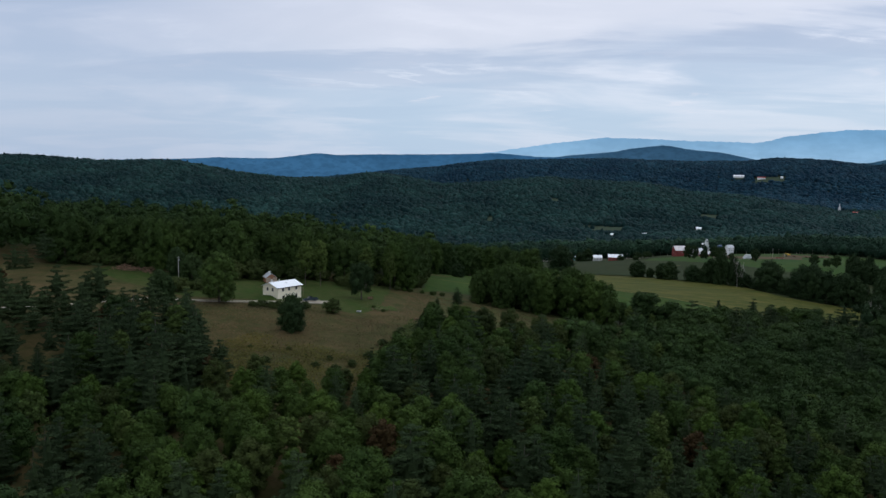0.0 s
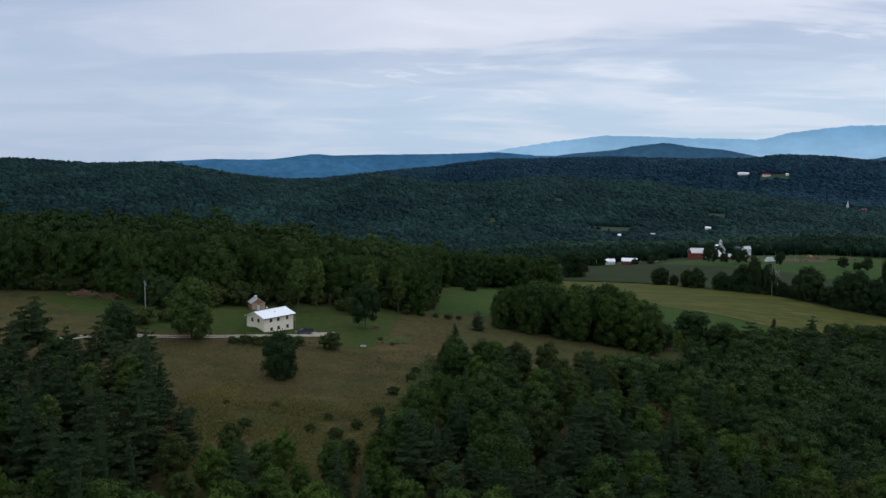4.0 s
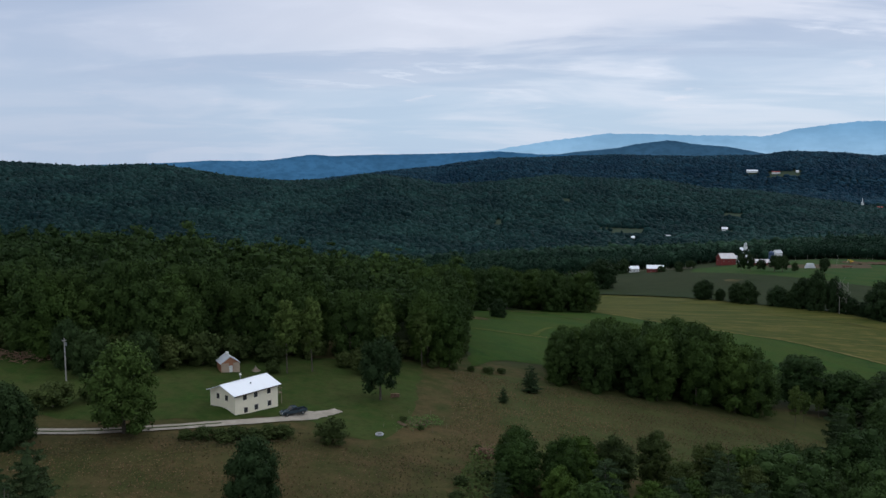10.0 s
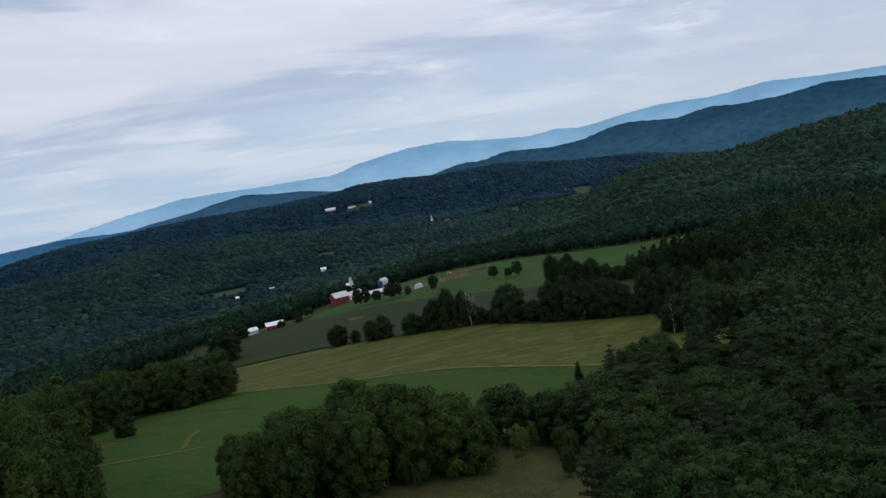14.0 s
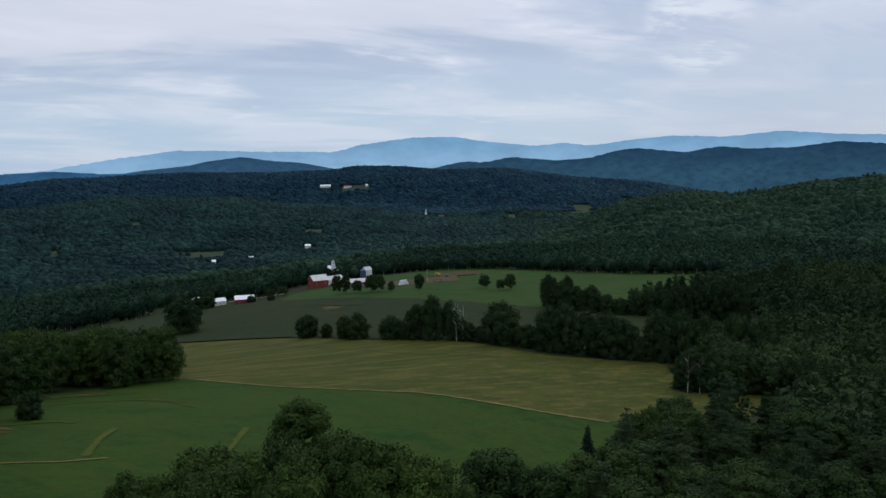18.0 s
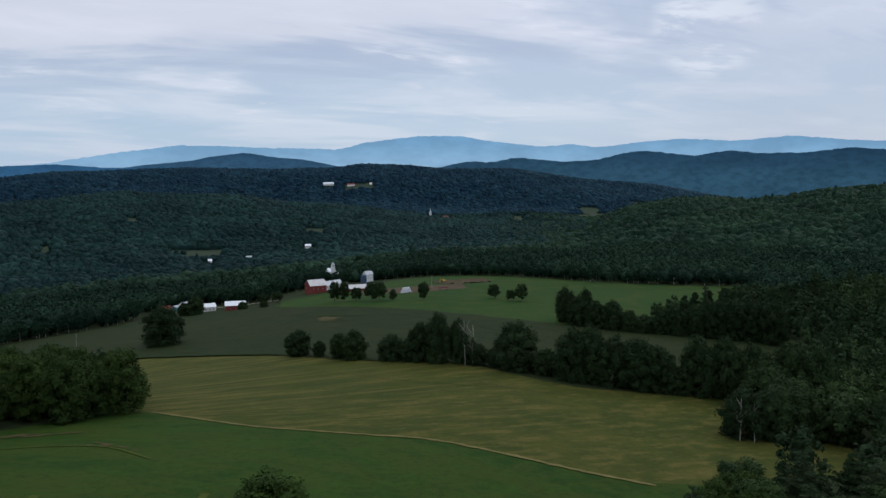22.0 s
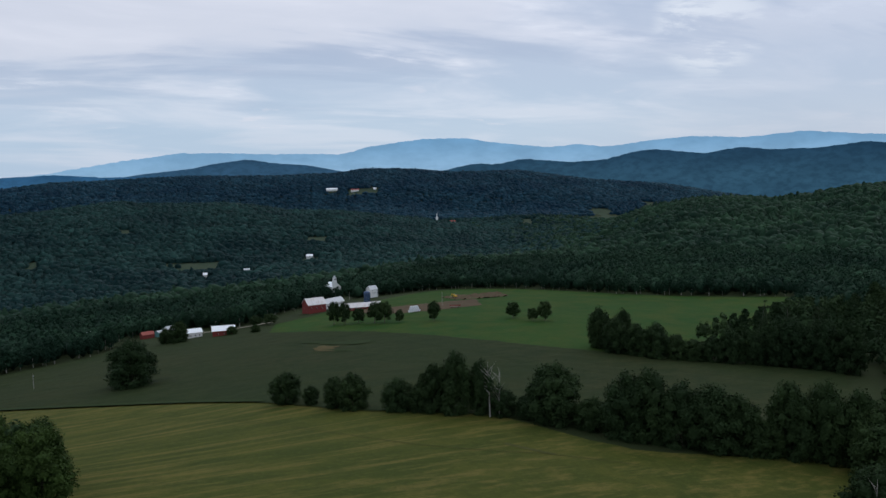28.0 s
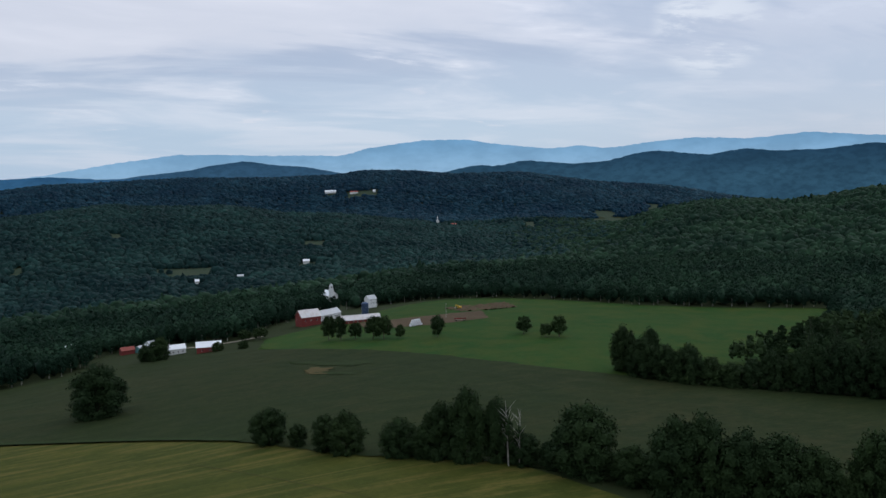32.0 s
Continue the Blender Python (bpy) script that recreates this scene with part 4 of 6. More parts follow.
spots([(-78.2, 293.5, 18.5, 1.0)], "full_maple_tree", "large round-crowned maple beside the gravel driveway", "", 1)
spots([(-32.0, 331.0, 16.0, 0.72)], "field_tree", "upright maple alone on the lawn", "", 2)
spots([(-48.5, 270, 12.6, 0.80)], "hedgerow_tree", "dark full tree alone in the meadow", "", 3)
spots([(-39.3, 300, 5.2, 1.15), (-66.5, 293.5, 1.9, 1.5), (-63.5, 294.5, 2.5, 1.5), (-60.5, 295.5, 2.2, 1.6), (-57.5, 296, 2.7, 1.5), (-54.5, 297, 2.2, 1.6), (-51.5, 298.5, 2.6, 1.5), (-48.8, 299.5, 2.9, 1.3), (-59, 293.8, 1.6, 1.7), (-53, 295, 1.7, 1.6)], "bush", "rounded green bush below the driveway", "bushes by the driveway", 4, "bush")
spots([(-95, 284, 12, 0.8), (-97, 325, 11, 0.85), (-88, 332, 10, 0.9), (-104, 329, 12, 0.7)], "hedgerow_tree", "shrubby tree near the utility pole", "trees near the pole", 5)
spots([(-96, 303, 5.5, 1.3), (-90, 309, 4.2, 1.2), (-84, 338, 7.5, 1.2), (-77, 343, 8, 1.2), (-71, 350, 7, 1.2), (-62, 352, 6, 1.2), (-43, 357, 4.5, 1.1), (-59.5, 342, 3.2, 1.2), (-37.5, 352, 7.5, 0.9)], "bush",
      "leafy bush at the edge of the lawn", "bushes round the lawn", 6, "bush")
spots([(-56, 343, 20, 0.95), (-50.5, 348, 20, 0.9), (-33, 362, 19, 0.85), (-23, 370, 17, 0.85)], "slender_tree", "slender tall tree with a bare pale trunk", "slender trees behind the house", 7)
spots([(6.5, 359, 7.5, 1.2), (-2, 344, 4, 1.2)], "pine_tree", "small young pine in the meadow", "young pines", 8)
spots([(10, 536, 9.5, 0.92)], "hedgerow_tree", "small round tree alone in the clover field", "", 30)
spots([(138, 418, 16.5, 1.1)], "spruce_tree", "pointed dark spruce at the field edge", "", 9)
spots([(74, 461, 17.5, 1.5)], "full_maple_tree", "broad maple alone in the green field", "", 10)
spots([(171, 435, 15.5, 0.95), (179, 439, 16.5, 0.95), (188, 444, 14.5, 1.0), (181, 429, 16, 1.0), (196, 446, 15, 1.0), (168, 425, 15, 1.0)], "full_maple_tree", "rounded maple at the end of the slope wood", "maples at the slope end", 27)
# the clump of maples between the meadow and the green field
clump = []
r = np.random.default_rng(12)
for row, (y0, tall) in enumerate(((372, 0.93), (380, 1.0), (388, 1.0), (396, 0.92))):
    for k in range(7):
        u = k / 6.0
        clump.append((17 + 2 * row + (60 - 3 * row) * u + r.uniform(-3, 3), y0 + 2 * math.sin(u * 3) + r.uniform(-2, 2) + 2 * u, tall * float(np.interp(u, (0, 0.15, 0.4, 0.6, 0.8, 1.0), (16.5, 22.5, 22, 25, 23.5, 20))) * r.uniform(0.93, 1.06), r.uniform(0.75, 0.95)))
spots(clump, "full_maple_tree", "leafy maple in the dense clump beside the meadow", "maples of the clump", 13)
spots([(83, 370, 13, 0.9), (89, 378, 10, 1.0), (97, 386, 9, 1.0)], "slender_tree", "thin pale-stemmed birch beside the clump", "birches by the clump", 14)
spots([(90, 360, 8, 0.8), (97, 368, 10, 0.8), (104, 364, 11, 0.85), (100, 377, 9, 0.9), (110, 372, 12, 0.85), (94, 352, 6, 0.9)], "broadleaf_tree", "small tree at the end of the maple clump", "small trees by the clump", 35)
# the wood corner that reaches into the fields
corner = [(66, 622), (26, 634), (34, 622), (45, 610), (54, 620), (64, 640), (58, 650), (66, 656), (38, 640), (46, 632), (52, 668), (40, 660), (30, 652), (20, 612), (12, 592), (2, 578), (44, 684), (30, 680),
          (20, 640), (16, 662), (30, 712), (18, 700), (12, 740), (4, 770), (0, 720), (-8, 800), (-12, 760)]
spots([(a, b, r.uniform(23, 27), r.uniform(0.9, 1.1)) for a, b in corner], "full_maple_tree", "tall maple at the corner of the wood", "maples at the wood corner", 15)
def hedge(rows, kind, label, group, seed):
    """Trees given by place, height and crown width."""
    full, width = {"hedgerow_tree": (13, 12.5), "full_maple_tree": (17, 11.8), "field_tree": (13, 11.5), "pine_tree": (17, 9.5)}[kind]
    spots([(px, py, h, w / (width * h / full)) for px, py, h, w in rows], kind, label, group, seed)


# hedgerow between the hay and the corn
hedge([(170, 733, 15.5, 14.5), (178, 721, 9.5, 8), (184, 707, 14.5, 12), (189, 699, 16.2, 15), (203, 683, 14.2, 14.5), (209, 676, 12, 10), (213, 672, 21, 13), (220, 664, 26.5, 15), (228, 657, 24, 11),
       (234, 650, 11.5, 12), (240, 642, 10, 10), (246, 632, 24.5, 23), (253, 617, 13, 14), (259, 604, 25, 21), (264, 598, 27, 20), (270, 588, 24, 19), (277, 580, 24, 20), (284, 575, 22, 18), (291, 569, 13, 13), (262, 610, 15, 15), (280, 585, 17, 16),
       (299, 565, 28, 18), (307, 558, 29, 17), (316, 551, 27, 18), (326, 540, 30, 19), (334, 530, 29, 18)],
      "hedgerow_tree", "dark broad tree in the hedgerow between fields", "hedgerow trees", 16)
spots([(228.5, 651, 23.5, 0.85), (231.5, 649, 21, 0.8)], "bare_tree", "dead pale tree with bare branches", "dead trees in the hedgerow", 17)
hedge([(120, 855, 27, 28.5)], "hedgerow_tree", "great round oak alone in the corn field", "", 18)
hedge([(375, 768, 27, 15), (383, 757, 27, 12), (374, 752, 22, 17), (381, 741, 20, 16), (388, 733, 21, 17), (396, 726, 15, 14), (404, 719, 13.5, 16), (412, 713, 16, 14), (420, 707, 20.5, 16), (428, 700, 22, 15),
       (436, 695, 25, 16), (446, 686, 27, 19), (455, 676, 29, 20), (462, 664, 30, 20)], "hedgerow_tree", "dark tree in the hedge below the pasture", "trees of the lower hedge", 19)
hedge([(440, 702, 37, 16), (448, 694, 34, 15), (470, 690, 33, 16)], "pine_tree", "tall layered white pine at the end of the lower hedge", "pines of the lower hedge", 29)
hedge([(396, 898, 13, 11), (401, 879, 10, 8.5), (409, 875, 15.5, 11), (342, 922, 15.5, 11)], "field_tree", "single tree standing in the pasture", "pasture trees", 20)
hedge([(284, 978, 19, 10), (290, 970, 18, 10), (299, 965, 12.5, 10), (307, 952, 17, 12), (312, 945, 17.5, 12), (321, 938, 10, 7), (255, 1052, 10, 12), (245, 1058, 9, 11)], "field_tree",
      "tree in front of the red barns", "farmyard trees", 21)
spots([(176, 1028, 17, 1.0), (168, 1036, 12, 1.0), (216, 1024, 7, 1.4), (232, 1014, 6, 1.4)], "hedgerow_tree", "tree beside the farm cottages", "cottage trees", 22)
# birches at the corner of the hay field
spots([(258, 504, 17, 0.8), (262, 501, 15, 0.8)], "bare_tree", "leaning birch with white bark", "white birches", 23)
spots([(264, 508, 19, 1.0), (275, 504, 20, 1.0), (286, 500, 20, 1.0), (296, 510, 21, 1.1), (299, 494, 19, 1.0), (308, 504, 21, 1.0), (305, 532, 22, 1.1), (318, 547, 23, 1.1)], "hedgerow_tree",
      "tree at the edge of the slope wood", "edge trees by the hay", 24)
# scrub along the meadow's lower edge
scrub = [(-10, 306, 1.4), (-5, 308, 1.8), (1, 309, 2.2), (-70, 246, 2.2), (-63, 240, 1.8), (-50, 236, 2.4), (-36, 238, 2.0), (-26, 243, 2.2),
         (-22, 252, 2.4), (-46, 250, 1.2), (-40, 246, 1.0), (-57, 248, 1.2), (-14, 372, 2.0), (-20, 371, 1.8), (-4, 374, 2.2), (-9, 374, 1.6), (0, 377, 1.8), (-26, 318, 1.2), (-22, 314, 1.0),
         (-9, 292, 1.8), (-12, 276, 2.0), (-14, 258, 2.0), (-33, 246, 1.6), (-30, 236, 2.6), (-19, 268, 2.2), (-15, 280, 2.4), (-14, 288, 1.8)]
spots([(a, b, c, r.uniform(1.1, 1.6)) for a, b, c in scrub], "bush", "low green scrub in the rough meadow", "meadow scrub", 25, "bush")


under = []
for k in range(60):
    u = k / 59.0
    ex, ey = along([(-150, 337), (-101, 339), (-85, 346), (-74, 357), (-57, 362), (-38, 370), (-29, 374), (-16, 379), (-12, 400), (-10, 470), (-11, 535)], 60)[k]
    under.append((ex + r.uniform(-2, 2), ey + r.uniform(0, 4), r.uniform(2.5, 6.0), r.uniform(0.9, 1.4)))
spots(under, "bush", "green undergrowth along the wood edge", "undergrowth of the wood edge", 26, "bush")


def weed_patch(name, ring, gap, tall, material, label, seed, size=0.28):
    """Many small leaf sprays close over the ground."""
    xs, ys = [q[0] for q in ring], [q[1] for q in ring]
    wx, wy, wr = scatter(min(xs), max(xs), min(ys), max(ys), gap, seed)
    k_ = inside(wx, wy, ring) & (np.sin(wx / 3.1 + seed) + np.sin(wy / 2.3) + wr.normal(0, 0.8, len(wx)) > -0.6)
    wx, wy = wx[k_], wy[k_]
    c = np.stack([wx, wy, terrain(wx, wy) + wr.uniform(0.15, tall, len(wx))], 1)
    ob = new(name, mesh_of(name, *cards(wr, c, np.tile([0.0, -0.5, 1.0], (len(c), 1)), size), material))
    return tagged(ob, label, "weeds", kind="stuff")


weed_patch("goldenrod", [(-70, 246), (-60, 216), (-40, 212), (-20, 222), (-14, 240), (-14, 262), (-40, 256), (-58, 262)], 0.40, 1.0, leaf("goldenrod", (0.066, 0.082, 0.020), (0.160, 0.130, 0.032), 0.8),
           "rough patch of yellowing goldenrod and weeds", 33)
weed_patch("scrub_weeds", [(-22, 236), (-8, 248), (0, 288), (8, 298), (34, 302), (60, 314), (40, 320), (8, 314), (-11, 306), (-15, 285), (-18, 262)], 0.4, 1.4, leaf("scrub_weeds", (0.064, 0.104, 0.024), (0.140, 0.140, 0.042), 0.8),
           "tangled green scrub where the wood meets the meadow", 36, 0.36)
weed_patch("bank_weeds", [(-92, 286), (-70, 294), (-52, 302), (-44, 303), (-48, 297), (-66, 287), (-90, 279)], 0.5, 0.6, leaf("bank_weeds", (0.039, 0.050, 0.017), (0.100, 0.085, 0.039), 0.8),
           "dry weeds on the bank below the driveway", 34, 0.22)
for k, (tint, gap_) in enumerate(((((0.070, 0.062, 0.026), (0.150, 0.100, 0.048)), 0.62), (((0.052, 0.068, 0.018), (0.100, 0.096, 0.030)), 0.75), (((0.120, 0.082, 0.044), (0.190, 0.130, 0.072)), 1.0))):
    weed_patch("meadow_tufts", [(-125, 262), (-100, 284), (-84, 287), (-68, 291), (-46, 300), (-30, 300), (-16, 312), (-14, 372), (4, 368), (60, 372), (88, 358), (40, 318), (-8, 304), (-16, 285), (-18, 250), (-40, 226),
               (-57, 228), (-70, 254)], gap_, 0.28, leaf("tuft_%d" % k, *tint, 0.9), ("brown seeding grass of the rough meadow", "green tufts in the rough meadow", "dry tan tufts in the rough meadow")[k], 60 + k, 0.19)
TAN = grass("dry_grass", ((0.215, 0.185, 0.066), (0.26, 0.215, 0.085), (0.14, 0.14, 0.04)), 0.12)
MOWN = grass("mown_grass", ((0.084, 0.112, 0.020), (0.105, 0.120, 0.024), (0.060, 0.100, 0.016)), 0.08)
for pts, wid, what in ((TAN_LINE, 1.7, "tan strip of uncut grass between hay and clover"),
                       ([(-5, 468), (6, 468.5), (13.5, 466.5), (25, 469)], 1.1, "pale wheel track across the clover field"),
                       ([(53, 464), (60, 479), (69, 499.5)], 2.0, "pale mown track across the clover field"),
                       ([(20, 472), (27, 498), (32, 509)], 2.2, "pale mown track across the clover field"),
                       ([(7, 565.5), (33, 568), (53, 561.5), (62, 539)], 1.0, "dry ridge line in the clover field"),
                       ([(-6, 524), (7, 525.4), (16, 527), (22, 522.6)], 1.6, "dry ridge line in the clover field")):
    strip("grass_strip", pts, wid, MOWN if "mown" in what or "ridge" in what else TAN, 0.34, what, "grass strip", 90, 0.3)


TRACK = grass("wheel_track", ((0.081, 0.086, 0.026), (0.096, 0.092, 0.031), (0.065, 0.075, 0.023)), 0.3)
for k, pts in enumerate(([(137, 729), (160, 680), (182, 633), (203, 610), (218, 599), (240, 575)],)):
    strip("wheel_track", pts, 0.55, TRACK, 0.22, "dark wheel track across the hay field", "track", 70)
strip("wheel_track", [(213, 615), (217, 604), (221, 596)], 2.2, TRACK, 0.26, "dark gully in the hay field", "track", 16)
CORN_EDGE = grass("corn_margin", ((0.027, 0.048, 0.015), (0.035, 0.055, 0.018), (0.046, 0.058, 0.023)), 0.2)
DUST = grass("bare_earth", ((0.110, 0.088, 0.038), (0.136, 0.104, 0.050), (0.070, 0.080, 0.024)), 0.3)


def patch(name, x, y, r, stretch, turn, material, lift, label, category, seed):
    """A small ragged patch on the ground."""
    rng = np.random.default_rng(seed)
    n = 22
    a = np.arange(n) * 2 * math.pi / n
    rad = r * (1 + 0.30 * np.sin(2 * a + seed) + 0.22 * np.sin(5 * a + 2 * seed) + rng.normal(0, 0.10, n))
    rows = [np.array([[x, y]])]
    c, s_ = math.cos(radians(turn)), math.sin(radians(turn))
    for f_ in (0.5, 1.0):
        u, v = np.cos(a) * rad * f_ * stretch, np.sin(a) * rad * f_
        rows.append(np.stack([x + u * c - v * s_, y + u * s_ + v * c], 1))
    p = np.concatenate(rows)
    faces = [(0, 1 + i, 1 + (i + 1) % n) for i in range(n)]
    for i in range(n):
        j = (i + 1) % n
        faces += [(1 + i, 1 + n + i, 1 + n + j), (1 + i, 1 + n + j, 1 + j)]
    return tagged(new(name, mesh_of(name, np.c_[p, terrain(p[:, 0], p[:, 1]) + lift], faces, material)), label, category, kind="structure")


pr = np.random.default_rng(41)
for k in range(6):
    patch("bare_earth", 6 + 7.5 * k + pr.uniform(-2, 2), 586 + 2.0 * k - 0.9 * k * k * 0.5 + pr.uniform(-2, 2), pr.uniform(1.2, 2.2), 2.4, 5, DUST, 0.30 + 0.004 * k, "bare earth along the wood corner", "earth", k + 60)
for px_, py_, pr_ in ((53, 562, 1.5), (57, 557, 1.1), (48, 563.5, 1.0), (60, 551, 0.8), (51, 566, 0.8), (-3, 513, 3.6), (-1, 520, 3.0)):
    patch("bare_earth", px_, py_, pr_, 1.8, -35, DUST, 0.30, "bare earth patch in the clover", "earth", int(px_) + 90)


for px_, py_, pr_, st_, mt_, lf_, what in ((237, 868, 5.5, 1.9, DUST, 0.80, "bare tan patch in the corn field"), (233, 858, 2.2, 2.2, DUST, 0.80, "bare tan patch in the corn field"),
                                             (247, 885, 6, 3.2, CORN_EDGE, 0.72, "dark weedy patch in the corn field"), (262, 872, 5, 3.0, CORN_EDGE, 0.72, "dark weedy patch in the corn field"),
                                             (240, 852, 4, 3.0, CORN_EDGE, 0.72, "dark weedy patch in the corn field")):
    patch("field_patch", px_, py_, pr_, st_, -58, mt_, lf_, what, "field patch", int(px_))
strip("corn_margin", [(0, 880), (54, 846), (123, 790), (150, 762), (163, 746)], 4.5, CORN_EDGE, 0.9, "taller dark green corn along the field margin", "corn", 60)


# ---- buildings ----
def boxes(name, items, material, parent=None, label="", bevel=0.0, weld=False):
    """Boxes (centre, size) joined into one mesh."""
    bm = bmesh.new()
    for c, s in items:
        bmesh.ops.create_cube(bm, size=1, matrix=Matrix.Translation(c) @ Matrix.Diagonal((*s, 1)))
    if weld:
        bmesh.ops.remove_doubles(bm, verts=bm.verts[:], dist=0.001)
    if bevel:
        bmesh.ops.bevel(bm, geom=bm.edges[:], offset=bevel, segments=1, affect="EDGES")
    me = bpy.data.meshes.new(name)
    bm.to_mesh(me)
    bm.free()
    me.materials.append(material)
    ob = new(name, me)
    ob.parent = parent
    return tagged(ob, label) if label else ob


def prism(name, outline, depth, material, parent=None, label=""):
    """An outline in x and z, drawn out along y from 0 to depth."""
    bm = bmesh.new()
    a = [bm.verts.new((p[0], 0, p[1])) for p in outline]
    b = [bm.verts.new((p[0], depth, p[1])) for p in outline]
    bm.faces.new(a)
    bm.faces.new(b[::-1])
    for i in range(len(a)):
        j = (i + 1) % len(a)
        bm.faces.new((a[i], b[i], b[j], a[j]))
    bmesh.ops.recalc_face_normals(bm, faces=bm.faces[:])
    me = bpy.data.meshes.new(name)
    bm.to_mesh(me)
    bm.free()
    me.materials.append(material)
    ob = new(name, me)
    ob.parent = parent
    return tagged(ob, label) if label else ob


def cylinder(name, r0, r1, height, material, parent=None, at=(0, 0, 0), sides=16, label=""):
    bm = bmesh.new()
    bmesh.ops.create_cone(bm, cap_ends=True, segments=sides, radius1=r0, radius2=r1, depth=height, matrix=Matrix.Translation((at[0], at[1], at[2] + height / 2)))
    me = bpy.data.meshes.new(name)
    bm.to_mesh(me)
    bm.free()
    me.materials.append(material)
    ob = new(name, me)
    ob.parent = parent
    return tagged(ob, label) if label else ob


def wall_items(length, low, high, thick, holes):
    """Boxes of a wall along x with holes (x0, x1, z0, z1)."""
    xs = sorted({0.0, length, *[h[0] for h in holes], *[h[1] for h in holes]})
    zs = sorted({low, high, *[h[2] for h in holes], *[h[3] for h in holes]})
    out = []
    for x0, x1 in zip(xs, xs[1:]):
        for z0, z1 in zip(zs, zs[1:]):
            cx, cz = (x0 + x1) / 2, (z0 + z1) / 2
            if not any(h[0] < cx < h[1] and h[2] < cz < h[3] for h in holes):
                out.append(((cx, thick / 2, cz), (x1 - x0, thick, z1 - z0)))
    return out


def clap(name, base, pitch=0.16, vary=0.08):
    """Painted clapboards: fine horizontal laps and a little weathering."""
    m = Nodes(name, 0.7)
    w = m.t.nodes.new("ShaderNodeTexWave")
    w.bands_direction, w.wave_profile = "Z", "SAW"
    w.inputs["Scale"].default_value = 1 / pitch / 6.28 * 3.14
    m.t.links.new(m.position(local=True), w.inputs["Vector"])
    n = m.ramp(m.noise(0.8, 5, m.position(local=True)), 0.3, 0.7)
    m.colour(m.mix(n, rgb(tuple(c * (1 - vary) for c in base)), rgb(base))).bump(w.outputs["Fac"], 0.5, 0.02)
    return m.mat


def seam(name, base, rough=0.4, pitch=0.45, rust=(0.30, 0.17, 0.09), worn=0.1):
    """Ribbed metal roofing with a few stains."""
    m = Nodes(name, rough, 0.0)
    w = m.t.nodes.new("ShaderNodeTexWave")
    w.bands_direction = "X"
    w.inputs["Scale"].default_value = 1 / pitch / 2
    m.t.links.new(m.position(local=True), w.inputs["Vector"])
    n = m.ramp(m.noise(0.6, 6, m.position((1, 0.3, 1), local=True)), 0.5, 0.8)
    m.colour(m.mix(m.math("MULTIPLY", n, worn), rgb(base), rgb(rust))).bump(w.outputs["Fac"], 0.4, 0.03)
    return m.mat


CREAM = clap("cream_siding", (0.90, 0.82, 0.63))
WHITE = clap("white_siding", (0.78, 0.78, 0.76))
RED = clap("red_barn_boards", (0.23, 0.045, 0.038), 0.3, 0.3)
ORANGE = clap("shed_boards", (0.44, 0.20, 0.11), 0.25, 0.3)
PALE_BOARD = clap("pale_boards", (0.50, 0.38, 0.28), 0.25, 0.2)
TEAL = clap("teal_boards", (0.12, 0.30, 0.30), 0.25, 0.2)
ROOF_WHITE = seam("white_metal_roof", (0.90, 0.92, 0.95), 0.45, worn=0.04)
ROOF_GREY = seam("grey_metal_roof", (0.50, 0.52, 0.55), 0.4, worn=0.25)
ROOF_RUST = seam("red_metal_roof", (0.26, 0.055, 0.042), 0.5, worn=0.3)
ROOF_BARN = seam("worn_barn_roof", (0.62, 0.60, 0.60), 0.45, worn=0.6)
TRIM = plain("white_trim", (0.75, 0.74, 0.70), 0.6)
DARK_TRIM = plain("brown_trim", (0.10, 0.07, 0.05), 0.7)
CONCRETE = plain("concrete", (0.42, 0.42, 0.44), 0.85)
TIMBER = wood("weathered_timber", (0.12, 0.09, 0.06), (0.27, 0.22, 0.17))
STEEL = plain("dull_steel", (0.35, 0.36, 0.38), 0.4, 0.8)
PANE = Nodes("window_glass", 0.08, 0.0, 0.6).colour((0.03, 0.035, 0.045, 1)).mat


def window(parent, w, h, m, frame_mat=TRIM, bars=1):
    """A sash window in its opening: frame, glass and bars, at the pose m under its building."""
    ob = boxes("window", [((0, 0, -h / 2 + 0.03), (w, 0.10, 0.06)), ((0, 0, h / 2 - 0.03), (w, 0.10, 0.06)), ((-w / 2 + 0.03, 0, 0), (0.06, 0.10, h)),
                          ((w / 2 - 0.03, 0, 0), (0.06, 0.10, h))] + [((w * (k / (bars + 1) - 0.5), 0, 0), (0.05, 0.09, h - 0.1)) for k in range(1, bars + 1)], frame_mat, parent)
    ob.matrix_local = m
    boxes("pane", [((0, 0.01, 0), (w - 0.1, 0.02, h - 0.1))], PANE, ob)
    return ob


